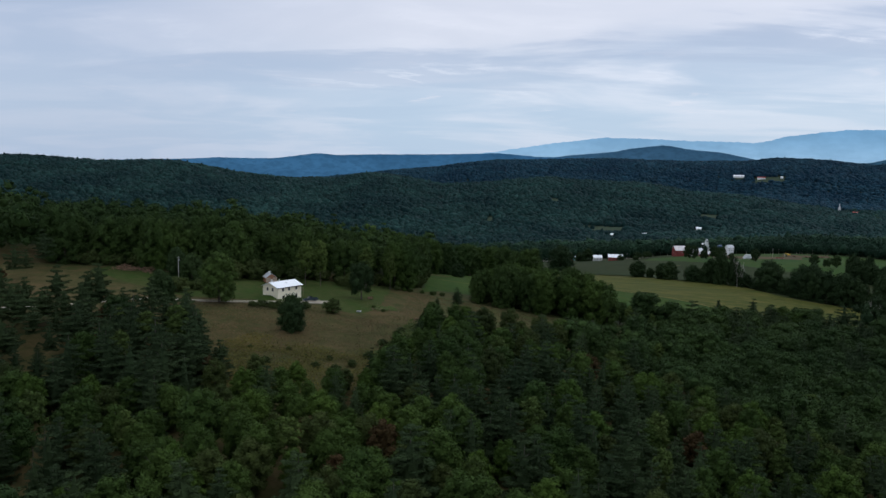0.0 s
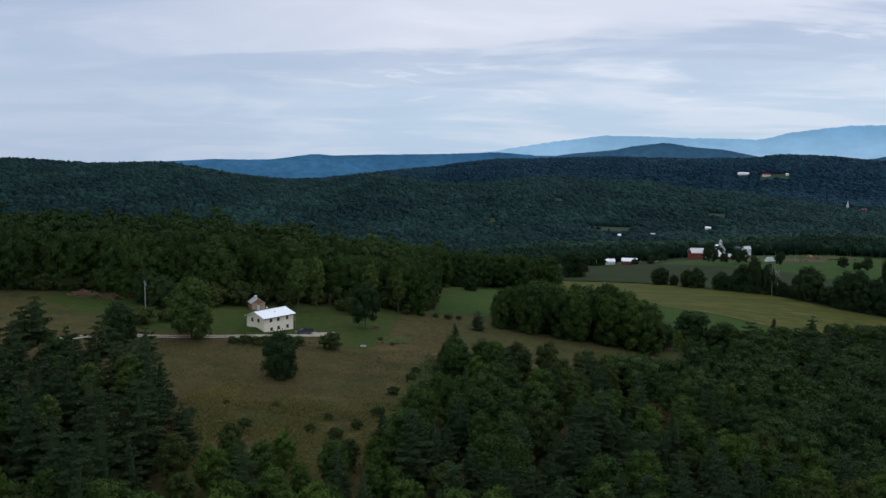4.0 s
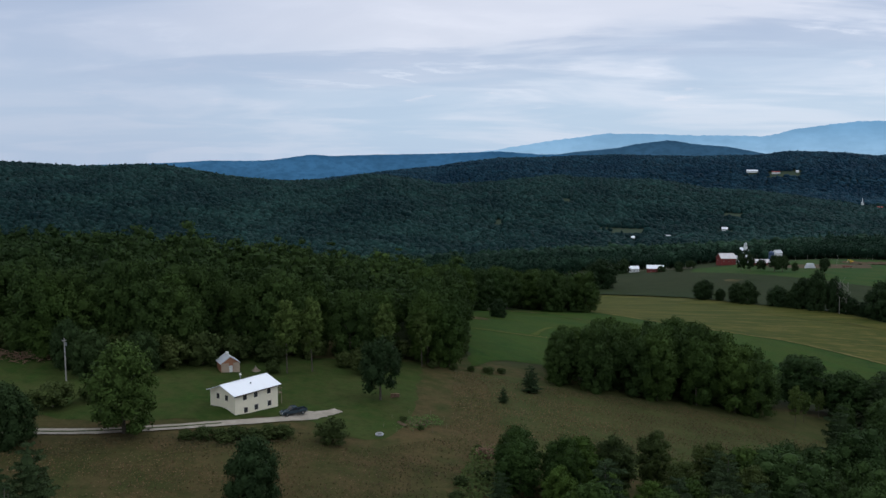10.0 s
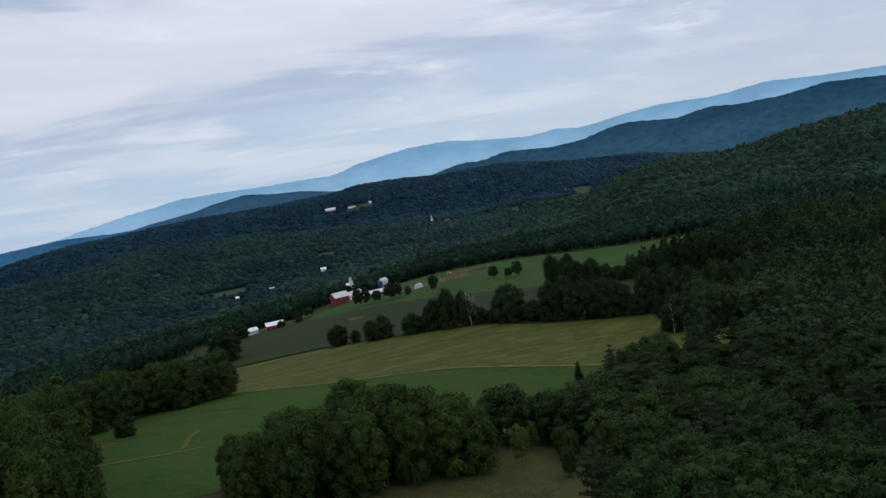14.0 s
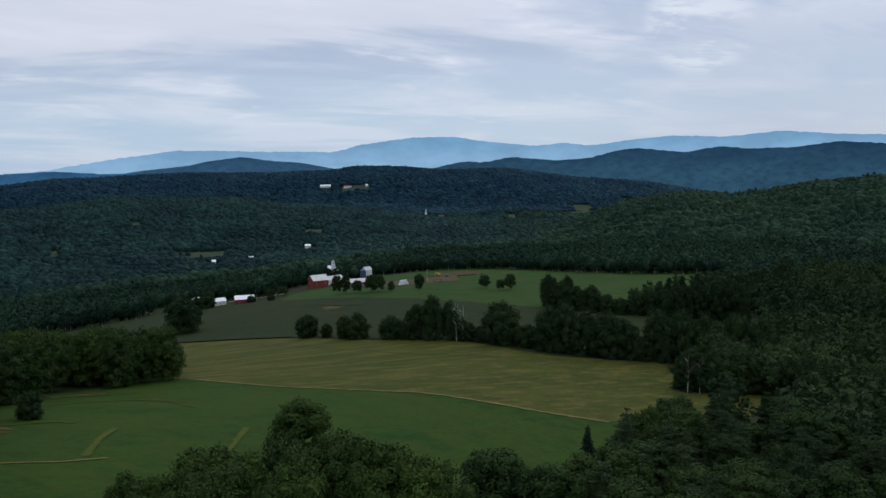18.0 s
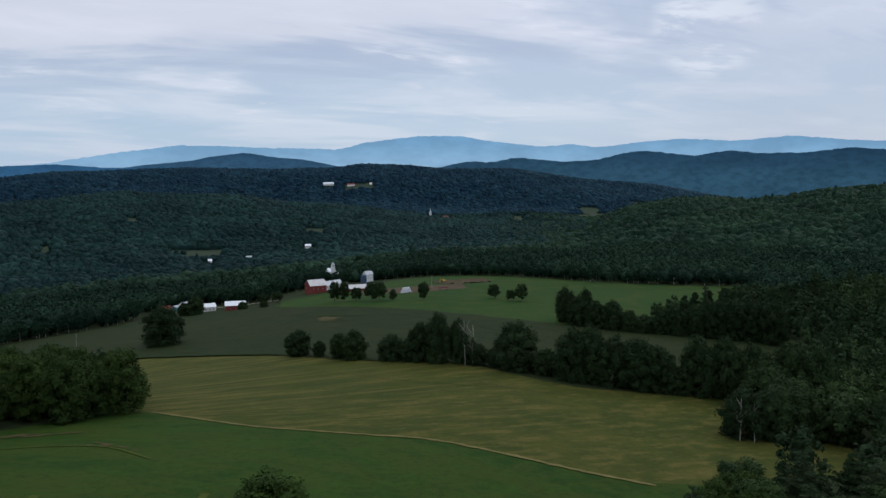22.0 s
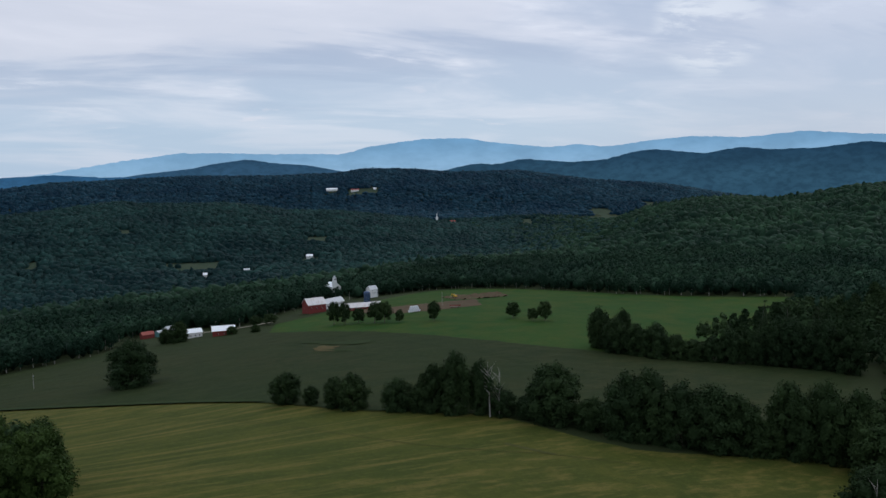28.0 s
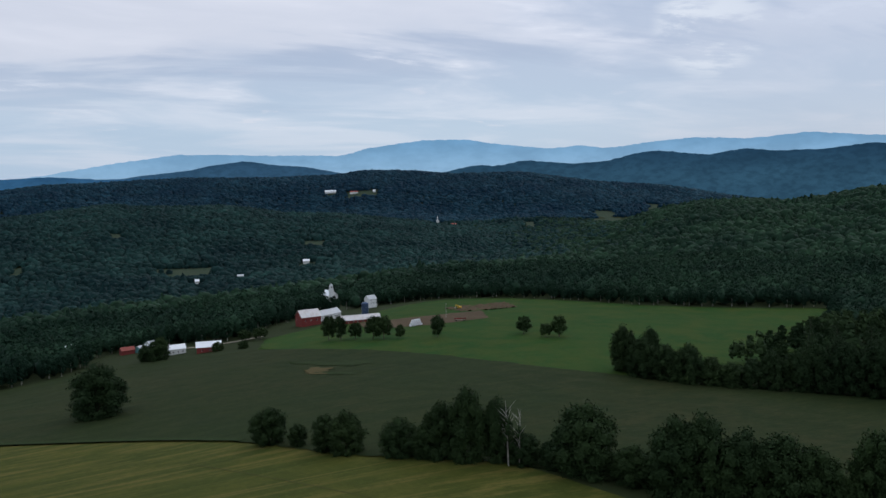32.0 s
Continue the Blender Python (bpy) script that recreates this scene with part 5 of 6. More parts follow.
def building(name, x, y, turn, length, depth, low, eave, ridge, wall_mat, roof_mat, label, category="building", front=(), side=(), over=0.45, ridge_along=True,
             base=None, win=(0.9, 1.1), bars=1, trim=TRIM, door=None, group="", slab=0.14):
    """A gabled building. (x, y) is its front left corner, turn the direction of its front wall; front and side list the windows as (along, sill height)."""
    z = float(terrain(x, y)) if base is None else base
    ob = new(name)
    ob.matrix_world = pose(x, y, z, 0, 0, turn)
    th = 0.22
    w, h = win
    fh = [(a - w / 2, a + w / 2, s, s + h) for a, s in front] + ([(door[0] - door[1] / 2, door[0] + door[1] / 2, 0, door[2])] if door else [])
    sh = [(a - w / 2, a + w / 2, s, s + h) for a, s in side]
    boxes("front_wall", wall_items(length, low, eave, th, fh), wall_mat, ob, weld=True)
    boxes("back_wall", wall_items(length, low, eave, th, []), wall_mat, ob, weld=True).matrix_local = pose(0, depth - th, 0)
    inner = depth - 2 * th
    left = boxes("side_wall", wall_items(inner, low, eave, th, sh), wall_mat, ob, weld=True)
    left.matrix_local = pose(0, depth - th, 0, 0, 0, -90)
    right = boxes("side_wall", wall_items(inner, low, eave, th, []), wall_mat, ob, weld=True)
    right.matrix_local = pose(length - th, depth - th, 0, 0, 0, -90)
    if ridge_along:
        for gx_ in (0, length - th):
            g = prism("gable", [(0, eave), (depth, eave), (depth / 2, ridge - 0.02)], th, wall_mat, ob)
            g.matrix_local = pose(gx_ + th, 0, 0, 0, 0, 90)
        rise = math.atan2(ridge - eave, depth / 2)
        run = depth / 2 / math.cos(rise) + over
        r = boxes("roof", [((0, 0, 0), (length + 2 * over, run, slab))], roof_mat, ob)
        r.matrix_local = pose(length / 2, depth / 4 - over / 2 * math.cos(rise), (eave + ridge) / 2 + slab / 2 - over / 2 * math.sin(rise), math.degrees(rise), 0, 0)
        r = boxes("roof", [((0, 0, 0), (length + 2 * over, run, slab))], roof_mat, ob)
        r.matrix_local = pose(length / 2, depth * 0.75 + over / 2 * math.cos(rise), (eave + ridge) / 2 + slab / 2 - over / 2 * math.sin(rise), -math.degrees(rise), 0, 0)
        boxes("ridge_cap", [((length / 2, depth / 2, ridge + slab + 0.02), (length + 2 * over, 0.3, 0.08))], roof_mat, ob)
    else:
        for gy_ in (0, depth - th):
            prism("gable", [(0, eave), (length, eave), (length / 2, ridge - 0.02)], th, wall_mat, ob).matrix_local = pose(0, gy_, 0)
        rise = math.atan2(ridge - eave, length / 2)
        run = length / 2 / math.cos(rise) + over
        for s in (-1, 1):
            r = boxes("roof", [((0, 0, 0), (depth + 2 * over, run, slab))], roof_mat, ob)
            r.matrix_local = pose(length / 2 + s * (length / 4 + over / 2 * math.cos(rise)), depth / 2, (eave + ridge) / 2 + slab / 2 - over / 2 * math.sin(rise), 0, 0, 90) @ pose(0, 0, 0, s * math.degrees(rise), 0, 0)
    for a, s in front:
        window(ob, w, h, pose(a, 0.08, s + h / 2), trim, bars)
    for a, s in side:
        window(ob, w, h, pose(0.08, depth - th - a, s + h / 2, 0, 0, -90), trim, bars)
    if door:
        boxes("door", [((door[0], 0.1, door[2] / 2), (door[1] - 0.05, 0.08, door[2] - 0.05))], trim, ob)
    return tagged(ob, label, category, group)


# the cream house: walk-out storey towards the driveway, low metal roof
house = building("house", -60.47, 307.8, 52, 11.56, 8.22, -1.2, 5.58, 7.03, CREAM, ROOF_WHITE, "cream two-storey house with a white metal roof", "house",
                 front=[(2.6, 4.0), (5.5, 4.0), (9.1, 4.0), (2.8, 1.25), (5.6, 1.25), (9.2, 1.25)], side=[(2.4, 3.95), (5.2, 3.95)], base=0.3, win=(1.0, 1.15), over=0.6, trim=DARK_TRIM)
boxes("foundation", [((5.78, 4.11, -0.55), (11.66, 8.32, 1.7))], CONCRETE, house, "grey concrete foundation")
boxes("eave_board", [((5.78, -0.6, 5.33), (12.7, 0.05, 0.2)), ((5.78, 8.82, 5.33), (12.7, 0.05, 0.2))], DARK_TRIM, house)
boxes("roof_vent", [((6.0, 2.2, 6.6), (0.25, 0.25, 0.35))], STEEL, house)
deck = boxes("deck", [((12.65, 3.6, 3.0), (2.2, 5.2, 0.16))] + [((13.7, 1.05 + 0.4 * k, 3.55), (0.04, 0.04, 0.95)) for k in range(13)] + [((13.7, 3.6, 4.05), (0.08, 5.2, 0.08))], TIMBER, house, "weathered timber deck on posts")
for py_ in (1.2, 3.6, 6.0):
    boxes("post", [((13.65, py_, 1.0), (0.12, 0.12, 4.2))], TIMBER, deck)
boxes("railing", [((12.65, 1.02, 4.05), (2.2, 0.06, 0.08)), ((12.65, 1.02, 3.55), (2.2, 0.04, 0.05))], TIMBER, deck)
chimney = new("stove_chimney")
chimney.matrix_world = pose(-62.6, 321.8, 1.0)
cylinder("pipe", 0.16, 0.16, 5.6, STEEL, chimney)
cylinder("cap", 0.32, 0.12, 0.35, TRIM, chimney, (0, 0, 5.6))
tagged(chimney, "steel stove pipe with a pale cap behind the house", "chimney")

hx_, hy_ = np.meshgrid(np.linspace(-8, 6, 22), np.linspace(-6, 8, 22))
bank_z = 0.85 * np.exp(-((hx_ + 1) / 3.6) ** 2 - ((hy_ - 1) / 3.4) ** 2)
bx_, by_ = -62.6 + hx_, 308.6 + hy_
tagged(new("grass_bank", mesh_of("grass_bank", np.stack([bx_, by_, terrain(bx_, by_) + bank_z - 0.03], -1).reshape(-1, 3), grid_faces(22, 22), LAWN)),
       "mown grass bank against the gable of the house", "bank", kind="structure")

shed = building("shed", -70.9, 337.2, 28, 4.4, 4.2, -1.0, 2.6, 4.1, ORANGE, ROOF_GREY, "small red-brown shed with a metal roof", "shed", front=(), side=(), ridge_along=False, over=0.3,
                base=2.6, door=(2.4, 0.9, 1.9))
boxes("cladding", [((1.0, -0.03, 1.3), (1.9, 0.05, 2.5)), ((3.75, -0.03, 1.3), (1.6, 0.05, 2.5))], PALE_BOARD, shed, "pale board cladding beside the door")
boxes("cupola", [((2.3, 3.2, 4.35), (0.7, 0.7, 0.7))], TRIM, shed)


field("gravel_pad", [(-50, 308.5), (-46, 310), (-42, 314)], [(-52, 312.5), (-47, 315.5), (-42.5, 318)], GRAVEL, 0.17, "pale gravel turning place beside the house", 1.0, category="gravel")


# ---- things in the yard ----
PAINT = plain("truck_paint", (0.060, 0.085, 0.105), 0.25, 0.3, 0.05)
RUBBER = plain("rubber", (0.02, 0.02, 0.02), 0.9)
BLACK = plain("bed_liner", (0.015, 0.015, 0.017), 0.7)


def pickup(x, y, turn):
    ob = new("pickup_truck")
    ob.matrix_world = pose(x, y, float(terrain(x, y)) + 0.2, 0, 0, turn)
    boxes("chassis", [((0, 0, 0.55), (5.3, 1.5, 0.3))], BLACK, ob)
    prism("hood", [(-2.75, 0.55), (-1.1, 0.55), (-1.1, 1.12), (-2.5, 1.02), (-2.75, 0.9)], 1.86, PAINT, ob).matrix_local = pose(0, -0.93, 0)
    prism("cab", [(-1.1, 0.5), (0.75, 0.5), (0.75, 1.15), (0.6, 1.78), (-0.45, 1.80), (-1.1, 1.12)], 1.84, PAINT, ob).matrix_local = pose(0, -0.92, 0)
    bed = boxes("bed", [((1.75, 0.86, 0.86), (1.98, 0.1, 0.6)), ((1.75, -0.86, 0.86), (1.98, 0.1, 0.6)), ((2.7, 0, 0.86), (0.08, 1.8, 0.6))], PAINT, ob)
    boxes("liner", [((1.75, 0, 0.72), (1.9, 1.6, 0.08))], BLACK, bed)
    for s in (-1, 1):
        prism("side_window", [(-0.75, 1.2), (0.55, 1.2), (0.45, 1.66), (-0.38, 1.68)], 0.03, PANE, ob).matrix_local = pose(0, s * 0.925 - 0.015, 0)
        boxes("mirror", [((-0.8, s * 1.03, 1.2), (0.12, 0.18, 0.2))], BLACK, ob)
        boxes("headlight", [((-2.76, s * 0.7, 0.86), (0.05, 0.3, 0.16))], TRIM, ob)
    ws = boxes("windscreen", [((0, 0, 0), (0.03, 1.6, 0.85))], PANE, ob)
    ws.matrix_local = pose(-0.80, 0, 1.46, 0, 43, 0)
    boxes("rear_window", [((0.72, 0, 1.45), (0.04, 1.4, 0.4))], PANE, ob)
    boxes("bumper", [((-2.8, 0, 0.55), (0.14, 1.86, 0.2))], STEEL, ob)
    boxes("bumper", [((2.78, 0, 0.55), (0.14, 1.8, 0.2))], STEEL, ob)
    for wx in (-1.75, 1.75):
        for s in (-1, 1):
            tyre = cylinder("wheel", 0.39, 0.39, 0.26, RUBBER, ob, sides=20)
            tyre.matrix_local = pose(wx, s * 0.86 + 0.13, 0.39, 90, 0, 0)
            cylinder("rim", 0.22, 0.2, 0.04, STEEL, tyre, (0, 0, 0.25 if s < 0 else -0.03), 12)
    return tagged(ob, "dark blue pickup truck parked on the gravel", "truck")


pickup(-49.2, 312.6, 30)


def pole(x, y, height, label, name="utility_pole"):
    ob = new(name)
    ob.matrix_world = pose(x, y, float(terrain(x, y)), 0, 0, 20)
    cylinder("shaft", 0.17, 0.11, height + 0.6, POLE_WOOD, ob, (0, 0, -0.6), 10)
    boxes("crossarm", [((0, 0, height - 0.5), (0.9, 0.1, 0.12))], POLE_WOOD, ob)
    for s in (-1, 1):
        cylinder("insulator", 0.05, 0.03, 0.18, STEEL, ob, (s * 0.38, 0, height - 0.44), 8)
    cylinder("transformer", 0.2, 0.2, 0.7, STEEL, ob, (0.3, 0, height - 1.6), 12)
    return tagged(ob, label, "pole")


POLE_WOOD = wood("pole_wood", (0.26, 0.24, 0.21), (0.42, 0.40, 0.37))
pole(-100.4, 319.3, 9.6, "weathered wooden utility pole by the lawn")
pole(72, 905, 9, "wooden utility pole in the corn field")
pole(395, 1010, 12, "wooden utility pole at the farm")


def brush_pile(x, y, size, seed):
    """A heap of cut branches: many thin crooked sticks over one another."""
    rng = np.random.default_rng(seed)
    bm = bmesh.new()
    for _ in range(150):
        a, t = rng.uniform(0, 3.14), rng.uniform(-0.35, 0.35)
        ln, rad = rng.uniform(1.5, 4.5), rng.uniform(0.03, 0.12)
        p = rng.normal(0, 1, 2) * size * [0.45, 0.22]
        zz = max(0.1, 2.2 * math.exp(-(p[0] / size) ** 2 * 4 - (p[1] / size) ** 2 * 14) * rng.uniform(0.3, 1))
        bmesh.ops.create_cone(bm, cap_ends=True, segments=5, radius1=rad, radius2=rad * 0.5, depth=ln,
                              matrix=Matrix.Translation((p[0], p[1], zz)) @ Euler((math.pi / 2 + t, 0, a)).to_matrix().to_4x4())
    me = bpy.data.meshes.new("brush_pile")
    bm.to_mesh(me)
    bm.free()
    me.materials.append(DEAD_WOOD)
    ob = new("brush_pile", me)
    ob.matrix_world = pose(x, y, float(terrain(x, y)), 0, 0, 8)
    return tagged(ob, "brown heap of cut branches at the wood edge", "brush pile")


DEAD_WOOD = wood("dead_branches", (0.12, 0.065, 0.04), (0.26, 0.17, 0.11))
brush_pile(-115, 334, 9, 1)
brush_pile(-126, 333, 7, 2)
brush_pile(-8.5, 303.5, 2.6, 3)

well = new("well_ring")
well.matrix_world = pose(-30.5, 307.2, float(terrain(-30.5, 307.2)) + 0.1)
bm = bmesh.new()
for k in range(18):
    a = k * math.pi / 9
    bmesh.ops.create_cube(bm, size=1, matrix=Matrix.Translation((0.75 * math.cos(a), 0.75 * math.sin(a), 0.15)) @ Euler((0, 0, a)).to_matrix().to_4x4() @ Matrix.Diagonal((0.25, 0.28, 0.3, 1)))
me = bpy.data.meshes.new("ring")
bm.to_mesh(me)
bm.free()
me.materials.append(CONCRETE)
part("ring", me, well)
tagged(well, "pale round stone ring on the lawn", "stone ring")
for n_, (bx, by, bw, bl) in enumerate([(-24.5, 317, 1.1, 5), (-22.7, 318.3, 1.1, 5), (-20.9, 319.6, 1.1, 4.5), (-26.3, 315.7, 1.1, 4)]):
    bed = boxes("garden_bed", [((0, 0, 0.0), (bw, bl, 0.22))], DIRT, None, bevel=0.05)
    bed.matrix_world = pose(bx, by, float(terrain(bx, by)) + 0.1, 0, 0, 35)
    tagged(bed, "low vegetable bed with dark soil", "garden bed", "vegetable beds")
weed_patch("garden_plants", [(-29, 313), (-24, 311.5), (-17, 318), (-18.5, 323), (-24, 321)], 0.34, 0.9, leaf("garden_leaves", (0.060, 0.110, 0.028), (0.120, 0.170, 0.050), 0.8), "pale green vegetables in the garden beds", 52, 0.2)
for k, (gx_, gy_) in enumerate([(-30, 312.5), (-27, 310.5), (-23.5, 310.5), (-19.5, 313.5), (-16.5, 317), (-17, 322), (-20, 325), (-25, 323.5), (-28.5, 318.5)]):
    stake = new("garden_stake")
    stake.matrix_world = pose(gx_, gy_, float(terrain(gx_, gy_)) - 0.1, 3 * math.sin(k * 2.1), 3 * math.cos(k * 1.7), 0)
    cylinder("shaft", 0.035, 0.03, 1.2, TIMBER, stake, sides=6)
    tagged(stake, "thin pale stake round the vegetable garden", "stake", "garden stakes")
wood_stack = boxes("firewood_stack", [((k * 0.35, j * 0.22, 0.2 + 0.3 * i), (0.3, 0.2, 0.26)) for k in range(6) for i in range(3) for j in range(3)], DEAD_WOOD, None, bevel=0.03)
wood_stack.matrix_world = pose(-29.5, 333.6, float(terrain(-29.5, 333.6)) + 0.05, 0, 0, 12)
tagged(wood_stack, "reddish stack of firewood under the maple", "firewood")
# a made-up cone on a pole, standing for a pale heap by the bush
swing = new("heap_cone")
swing.matrix_world = pose(-63.6, 342, float(terrain(-63.6, 342)) - 0.5)
cylinder("canopy", 1.3, 0.15, 1.0, TIMBER, swing, (0, 0, 0.5), 6)
cylinder("pole", 0.05, 0.05, 2.0, STEEL, swing, (0, 0, 0), 6)
tagged(swing, "small weathered cone standing for a pale heap on the lawn", "canopy")

# ---- the farm in the valley ----
building("barn", 300, 1086, 4, 17, 15, -3, 8.0, 13.0, RED, ROOF_BARN, "large red barn with a worn pale metal roof", "barn", front=[(3, 4), (8, 4), (13, 4)], side=[(4, 4)], win=(1.2, 1.4), over=0.7)
building("long_barn", 322, 1106, 24, 26, 10, -3, 5.0, 8.5, WHITE, ROOF_GREY, "white dairy barn with a grey metal roof", "barn", front=[(4 + 5 * k, 2) for k in range(5)], win=(1.2, 1.2), over=0.6)
building("cow_shed", 322, 1056, -8, 34, 11, -3, 3.6, 6.6, RED, ROOF_BARN, "long low red cow shed with a worn pale roof", "barn", front=[(3 + 4 * k, 1.6) for k in range(8)], win=(1.2, 1.0), over=0.6)
silo = new("silo")
silo.matrix_world = pose(356, 1085, float(terrain(356, 1085)) - 3)
SILO = plain("silo_blue", (0.05, 0.085, 0.16), 0.35, 0.3)
cylinder("drum", 3.0, 3.0, 15, SILO, silo, sides=28)
bm = bmesh.new()
bmesh.ops.create_uvsphere(bm, u_segments=24, v_segments=10, radius=3.0, matrix=Matrix.Translation((0, 0, 15)) @ Matrix.Diagonal((1, 1, 0.5, 1)))
me = bpy.data.meshes.new("dome")
bm.to_mesh(me)
bm.free()
me.materials.append(SILO)
part("dome", me, silo)
for k in range(7):
    cylinder("hoop", 3.04, 3.04, 0.12, STEEL, silo, (0, 0, 2 + 2 * k), 28)
tagged(silo, "dark blue cylindrical silo beside the barns", "silo")
building("farmhouse", 396, 1172, 12, 9, 8, -3, 5.5, 8.8, WHITE, ROOF_GREY, "white farmhouse above the barns", "house", front=[(2.5, 1.2), (5.5, 1.2), (8.5, 1.2), (2.5, 3.6), (8.5, 3.6)], over=0.4, base=-71)
church = building("church", 412, 1330, 10, 12, 17, -6, 7.5, 12.5, WHITE, ROOF_WHITE, "white wooden church with a square tower", "church", front=[(3, 2.5), (9, 2.5)], ridge_along=False, win=(1.2, 2.6), over=0.4, base=-90)
boxes("tower", [((2.5, -1.6, 7), (4.2, 4.2, 18)), ((2.5, -1.6, 17.6), (3.2, 3.2, 3.6))], WHITE, church)
cylinder("spire", 2.3, 0.3, 2.6, ROOF_GREY, church, (2.5, -1.6, 19.4), 4)
boxes("louvre", [((2.5, -3.24, 17.6), (1.4, 0.1, 1.8))], BLACK, church)
# wrapped bales
WRAP = plain("bale_wrap", (0.82, 0.83, 0.85), 0.3, 0, 0.05, 0.6, 0.3)
rr = np.random.default_rng(31)
for k in range(15):
    bm = bmesh.new()
    bmesh.ops.create_cone(bm, cap_ends=True, segments=18, radius1=0.95, radius2=0.95, depth=1.7)
    bmesh.ops.bevel(bm, geom=bm.edges[:], offset=0.22, segments=2, affect="EDGES")
    me = bpy.data.meshes.new("wrapped_bale")
    bm.to_mesh(me)
    bm.free()
    me.materials.append(WRAP)
    ob = new("wrapped_bale", me)
    row, col = (0, k) if k < 6 else (1, k - 6) if k < 11 else (2, k - 11)
    bx, by = 352 + 2.0 * col + 1.0 * row, 986 + 0.5 * col + 0.25 * row + rr.uniform(-0.15, 0.15)
    ob.matrix_world = pose(bx, by, float(terrain(357, 988)) + 1.1 + 1.65 * row, 90, 0, 15)
    tagged(ob, "round hay bale wrapped in white plastic", "hay bale", "stacked wrapped bales")
# dirt, wagon, digger
field("farmyard", [(325, 1010), (350, 985), (380, 980), (420, 985)], [(335, 1050), (365, 1040), (400, 1035), (440, 1030)], DIRT, 0.35, "bare brown farmyard in front of the barns", 4, category="yard")
field("dirt_bank", [(425, 1040), (450, 1030), (480, 1035)], [(428, 1080), (455, 1075), (490, 1078)], DIRT, 0.5, "bank of turned brown earth above the pasture", 3, 0.6, "earth")

wagon = new("farm_wagon")
wagon.matrix_world = pose(394, 985, float(terrain(394, 985)) + 0.3, 0, 0, -25)
boxes("deck", [((0, 0, 1.0), (9, 2.4, 0.25))], TIMBER, wagon)
boxes("rack", [((-4.4, 0, 2.0), (0.12, 2.3, 1.8)), ((4.4, 0, 2.0), (0.12, 2.3, 1.8)), ((0, 1.15, 1.6), (8.8, 0.08, 0.8))], RED, wagon)
for wx in (-3, 3):
    for s in (-1, 1):
        cylinder("wheel", 0.5, 0.5, 0.3, RUBBER, wagon).matrix_local = pose(wx, s * 1.0, 0.5, 90, 0, 0)
tagged(wagon, "red hay wagon standing in the pasture", "wagon")
DIGGER = plain("digger_yellow", (0.62, 0.38, 0.05), 0.45)
digger = new("excavator")
digger.matrix_world = pose(433, 1057, float(terrain(433, 1057)) + 0.5, 0, 0, 20)
for s in (-1, 1):
    boxes("track", [((0, s * 1.2, 0.45), (3.8, 0.6, 0.9))], RUBBER, digger, bevel=0.2)
boxes("house", [((0.3, 0, 1.7), (3.0, 2.5, 1.4)), ((-0.7, 0.6, 2.7), (1.3, 1.1, 1.3))], DIGGER, digger, bevel=0.1)
arm = boxes("boom", [((0, 0, 0), (4.6, 0.4, 0.5))], DIGGER, digger)
arm.matrix_local = pose(-2.8, -0.4, 3.2, 0, 28, 0)
arm = boxes("stick", [((0, 0, 0), (2.8, 0.3, 0.4))], DIGGER, digger)
arm.matrix_local = pose(-5.3, -0.4, 3.2, 0, -58, 0)
boxes("bucket", [((-6.2, -0.4, 1.7), (0.9, 1.0, 0.9))], STEEL, digger, bevel=0.1)
tagged(digger, "yellow excavator on turned earth", "excavator")

# cottages at the corner of the corn
building("red_barn", 202, 1028, -12, 17, 10, -3, 4.5, 7.5, RED, ROOF_WHITE, "red barn with a bright white metal roof", "barn", front=[(4, 1.6), (9, 1.6), (14, 1.6)], win=(1.1, 1.1), over=0.6)
building("cottage", 186, 1046, 2, 12, 8, -3, 4.2, 6.8, WHITE, ROOF_WHITE, "white cottage with a pale roof", "house", front=[(3, 1.3), (6.5, 1.3), (10, 1.3)], win=(1.0, 1.2), over=0.4)
building("garage", 182, 1104, 24, 12, 9, -3, 4.0, 6.5, WHITE, ROOF_GREY, "white garage with a grey metal roof", "garage", front=[(6, 1.4)], over=0.4)
building("workshop", 173, 1098, 24, 8, 7, -3, 3.6, 4.8, TEAL, ROOF_GREY, "teal board workshop beside the garage", "shed", front=[(4, 1.4)], over=0.3)
building("red_roof_shed", 160, 1100, 10, 10, 7, -3, 3.4, 5.6, RED, ROOF_RUST, "low shed with a red metal roof", "shed", over=0.3)
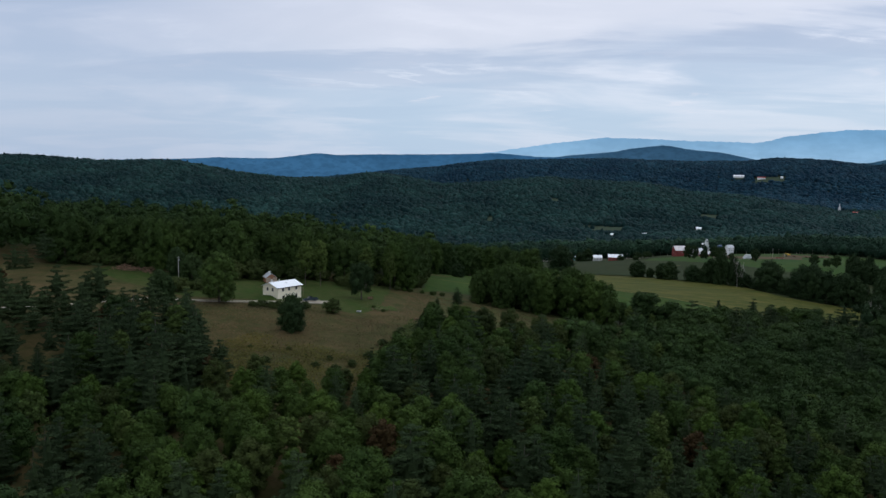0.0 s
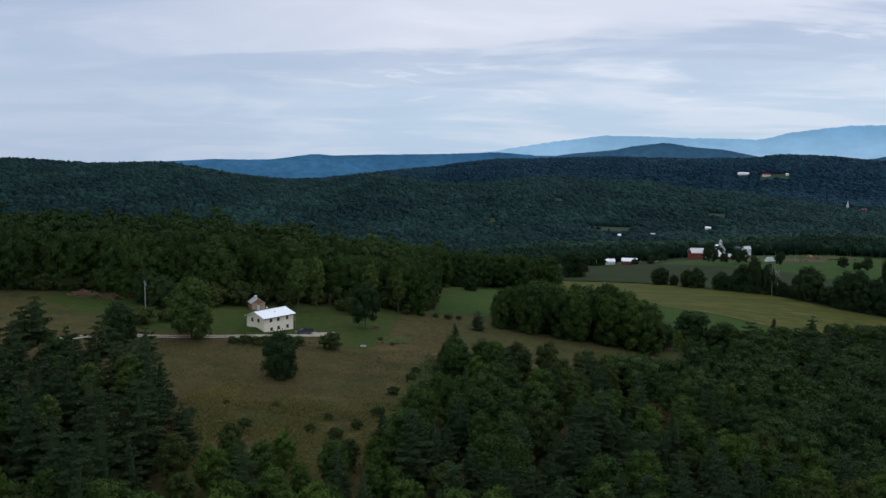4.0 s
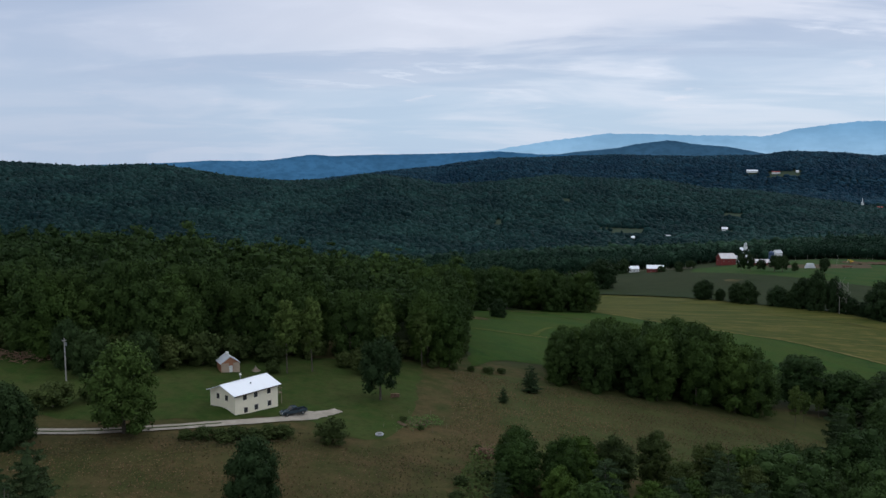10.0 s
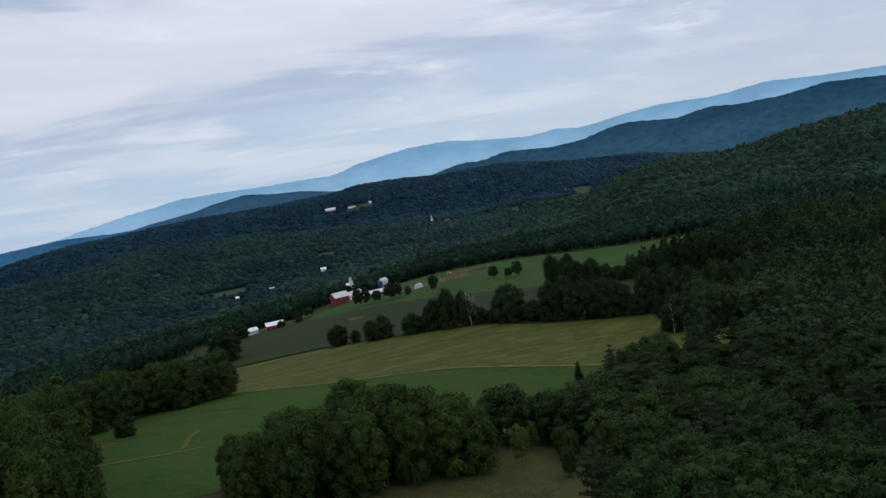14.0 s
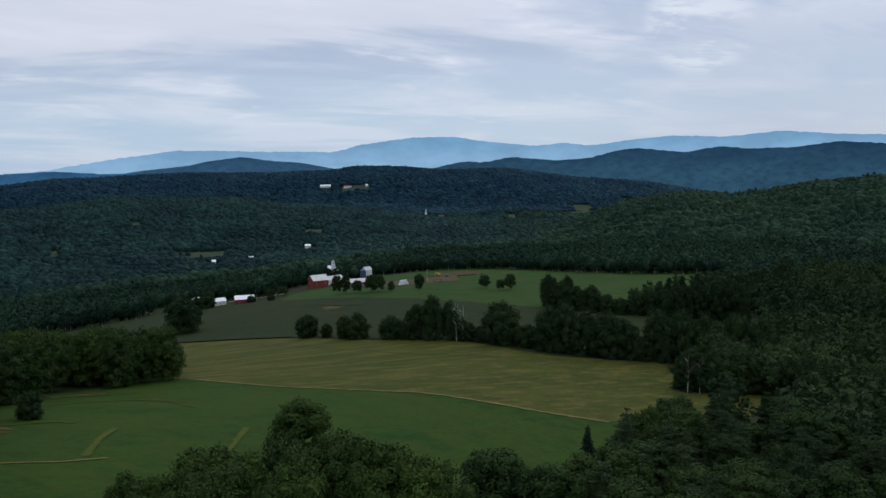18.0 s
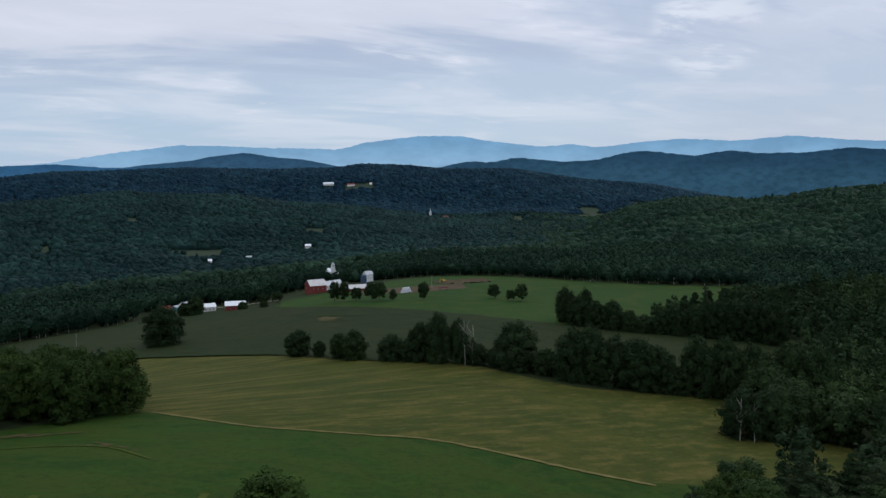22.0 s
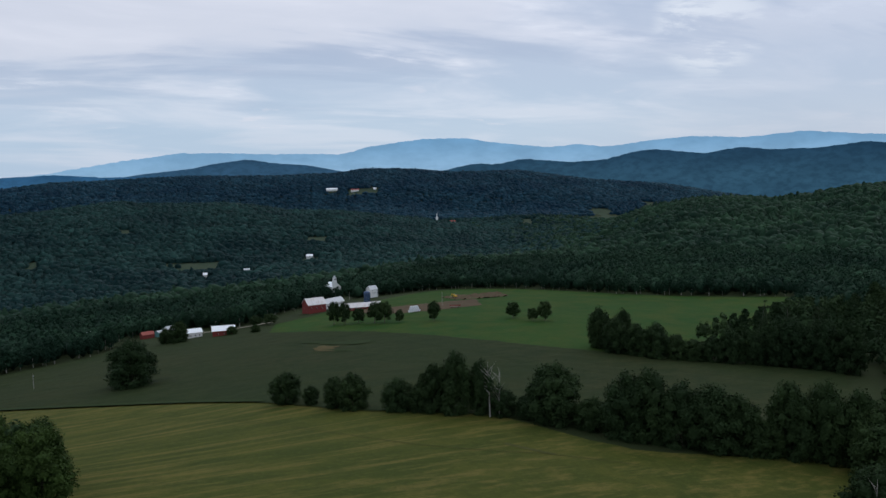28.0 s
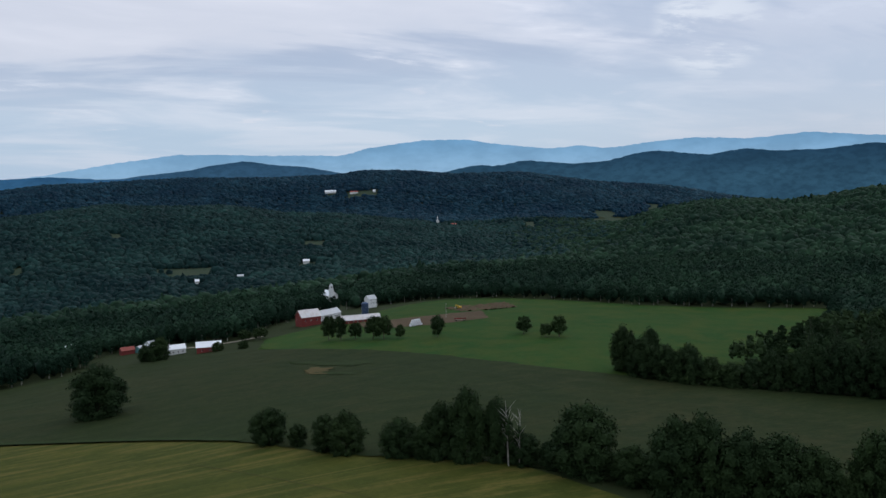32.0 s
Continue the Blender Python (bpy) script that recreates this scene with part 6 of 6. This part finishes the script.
building("hillside_cabin", 122, 1150, 5, 11, 9, -3, 7, 10, WHITE, ROOF_WHITE, "white-roofed cabin among the valley trees", "house", over=0.5)
strip("farm_lane", [(170, 1072), (182, 1080), (196, 1078), (212, 1066), (235, 1060), (262, 1066)], 4, GRAVEL, 0.5, "pale gravel lane between the farm cottages", "road", 30)

FAR_GRASS = grass("far_grass", ((0.042, 0.072, 0.044), (0.060, 0.085, 0.052), (0.085, 0.094, 0.064)), 0.03)
# scattered houses across the valley
for n_, (hx, hy, lng, wm, rm) in enumerate([(545, 1806, 11, WHITE, ROOF_WHITE), (405, 1702, 9, WHITE, ROOF_GREY), (336, 1684, 6, WHITE, ROOF_WHITE),
                                           (1258, 2590, 18, WHITE, ROOF_RUST), (1176, 3160, 28, WHITE, ROOF_RUST), (1242, 3134, 9, WHITE, ROOF_WHITE),
                                           (1119, 3236, 40, WHITE, ROOF_WHITE)]):
    a_ = math.degrees(math.atan2(hx - 30, hy - 300))
    building("valley_house", hx - lng / 2, hy, -a_, lng, 8 + 0.1 * lng, -3, 4.0, 6.2 + 0.05 * lng, wm, rm, "distant house among the trees across the valley", "house",
             front=[(lng * f_, 1.5) for f_ in (0.25, 0.5, 0.75)], win=(1.2, 1.4), base=float(terrain(hx, hy)) + 1.5, group="houses across the valley")
tower = building("valley_church", 1228, 2640, -24, 7, 12, -8, 7, 11, WHITE, ROOF_GREY, "distant white church with a steeple", "church", base=float(terrain(1228, 2640)) + 4, ridge_along=False)
cylinder("steeple", 2.0, 0.3, 13, WHITE, tower, (3.5, 2, 8), 8)

for hx, hy, wid, dep in MEADOWS:
    a_ = math.atan2(hx - 30, hy - 300)
    ux, uy = math.sin(a_), math.cos(a_)
    edge_ = lambda d: [(hx + uy * w_ * wid + ux * d, hy - ux * w_ * wid + uy * d) for w_ in (-0.5, -0.15, 0.2, 0.5)]
    field("far_meadow", edge_(-dep), edge_(dep * 0.3), FAR_GRASS, 0.8, "small pale meadow among the valley woods", 15)
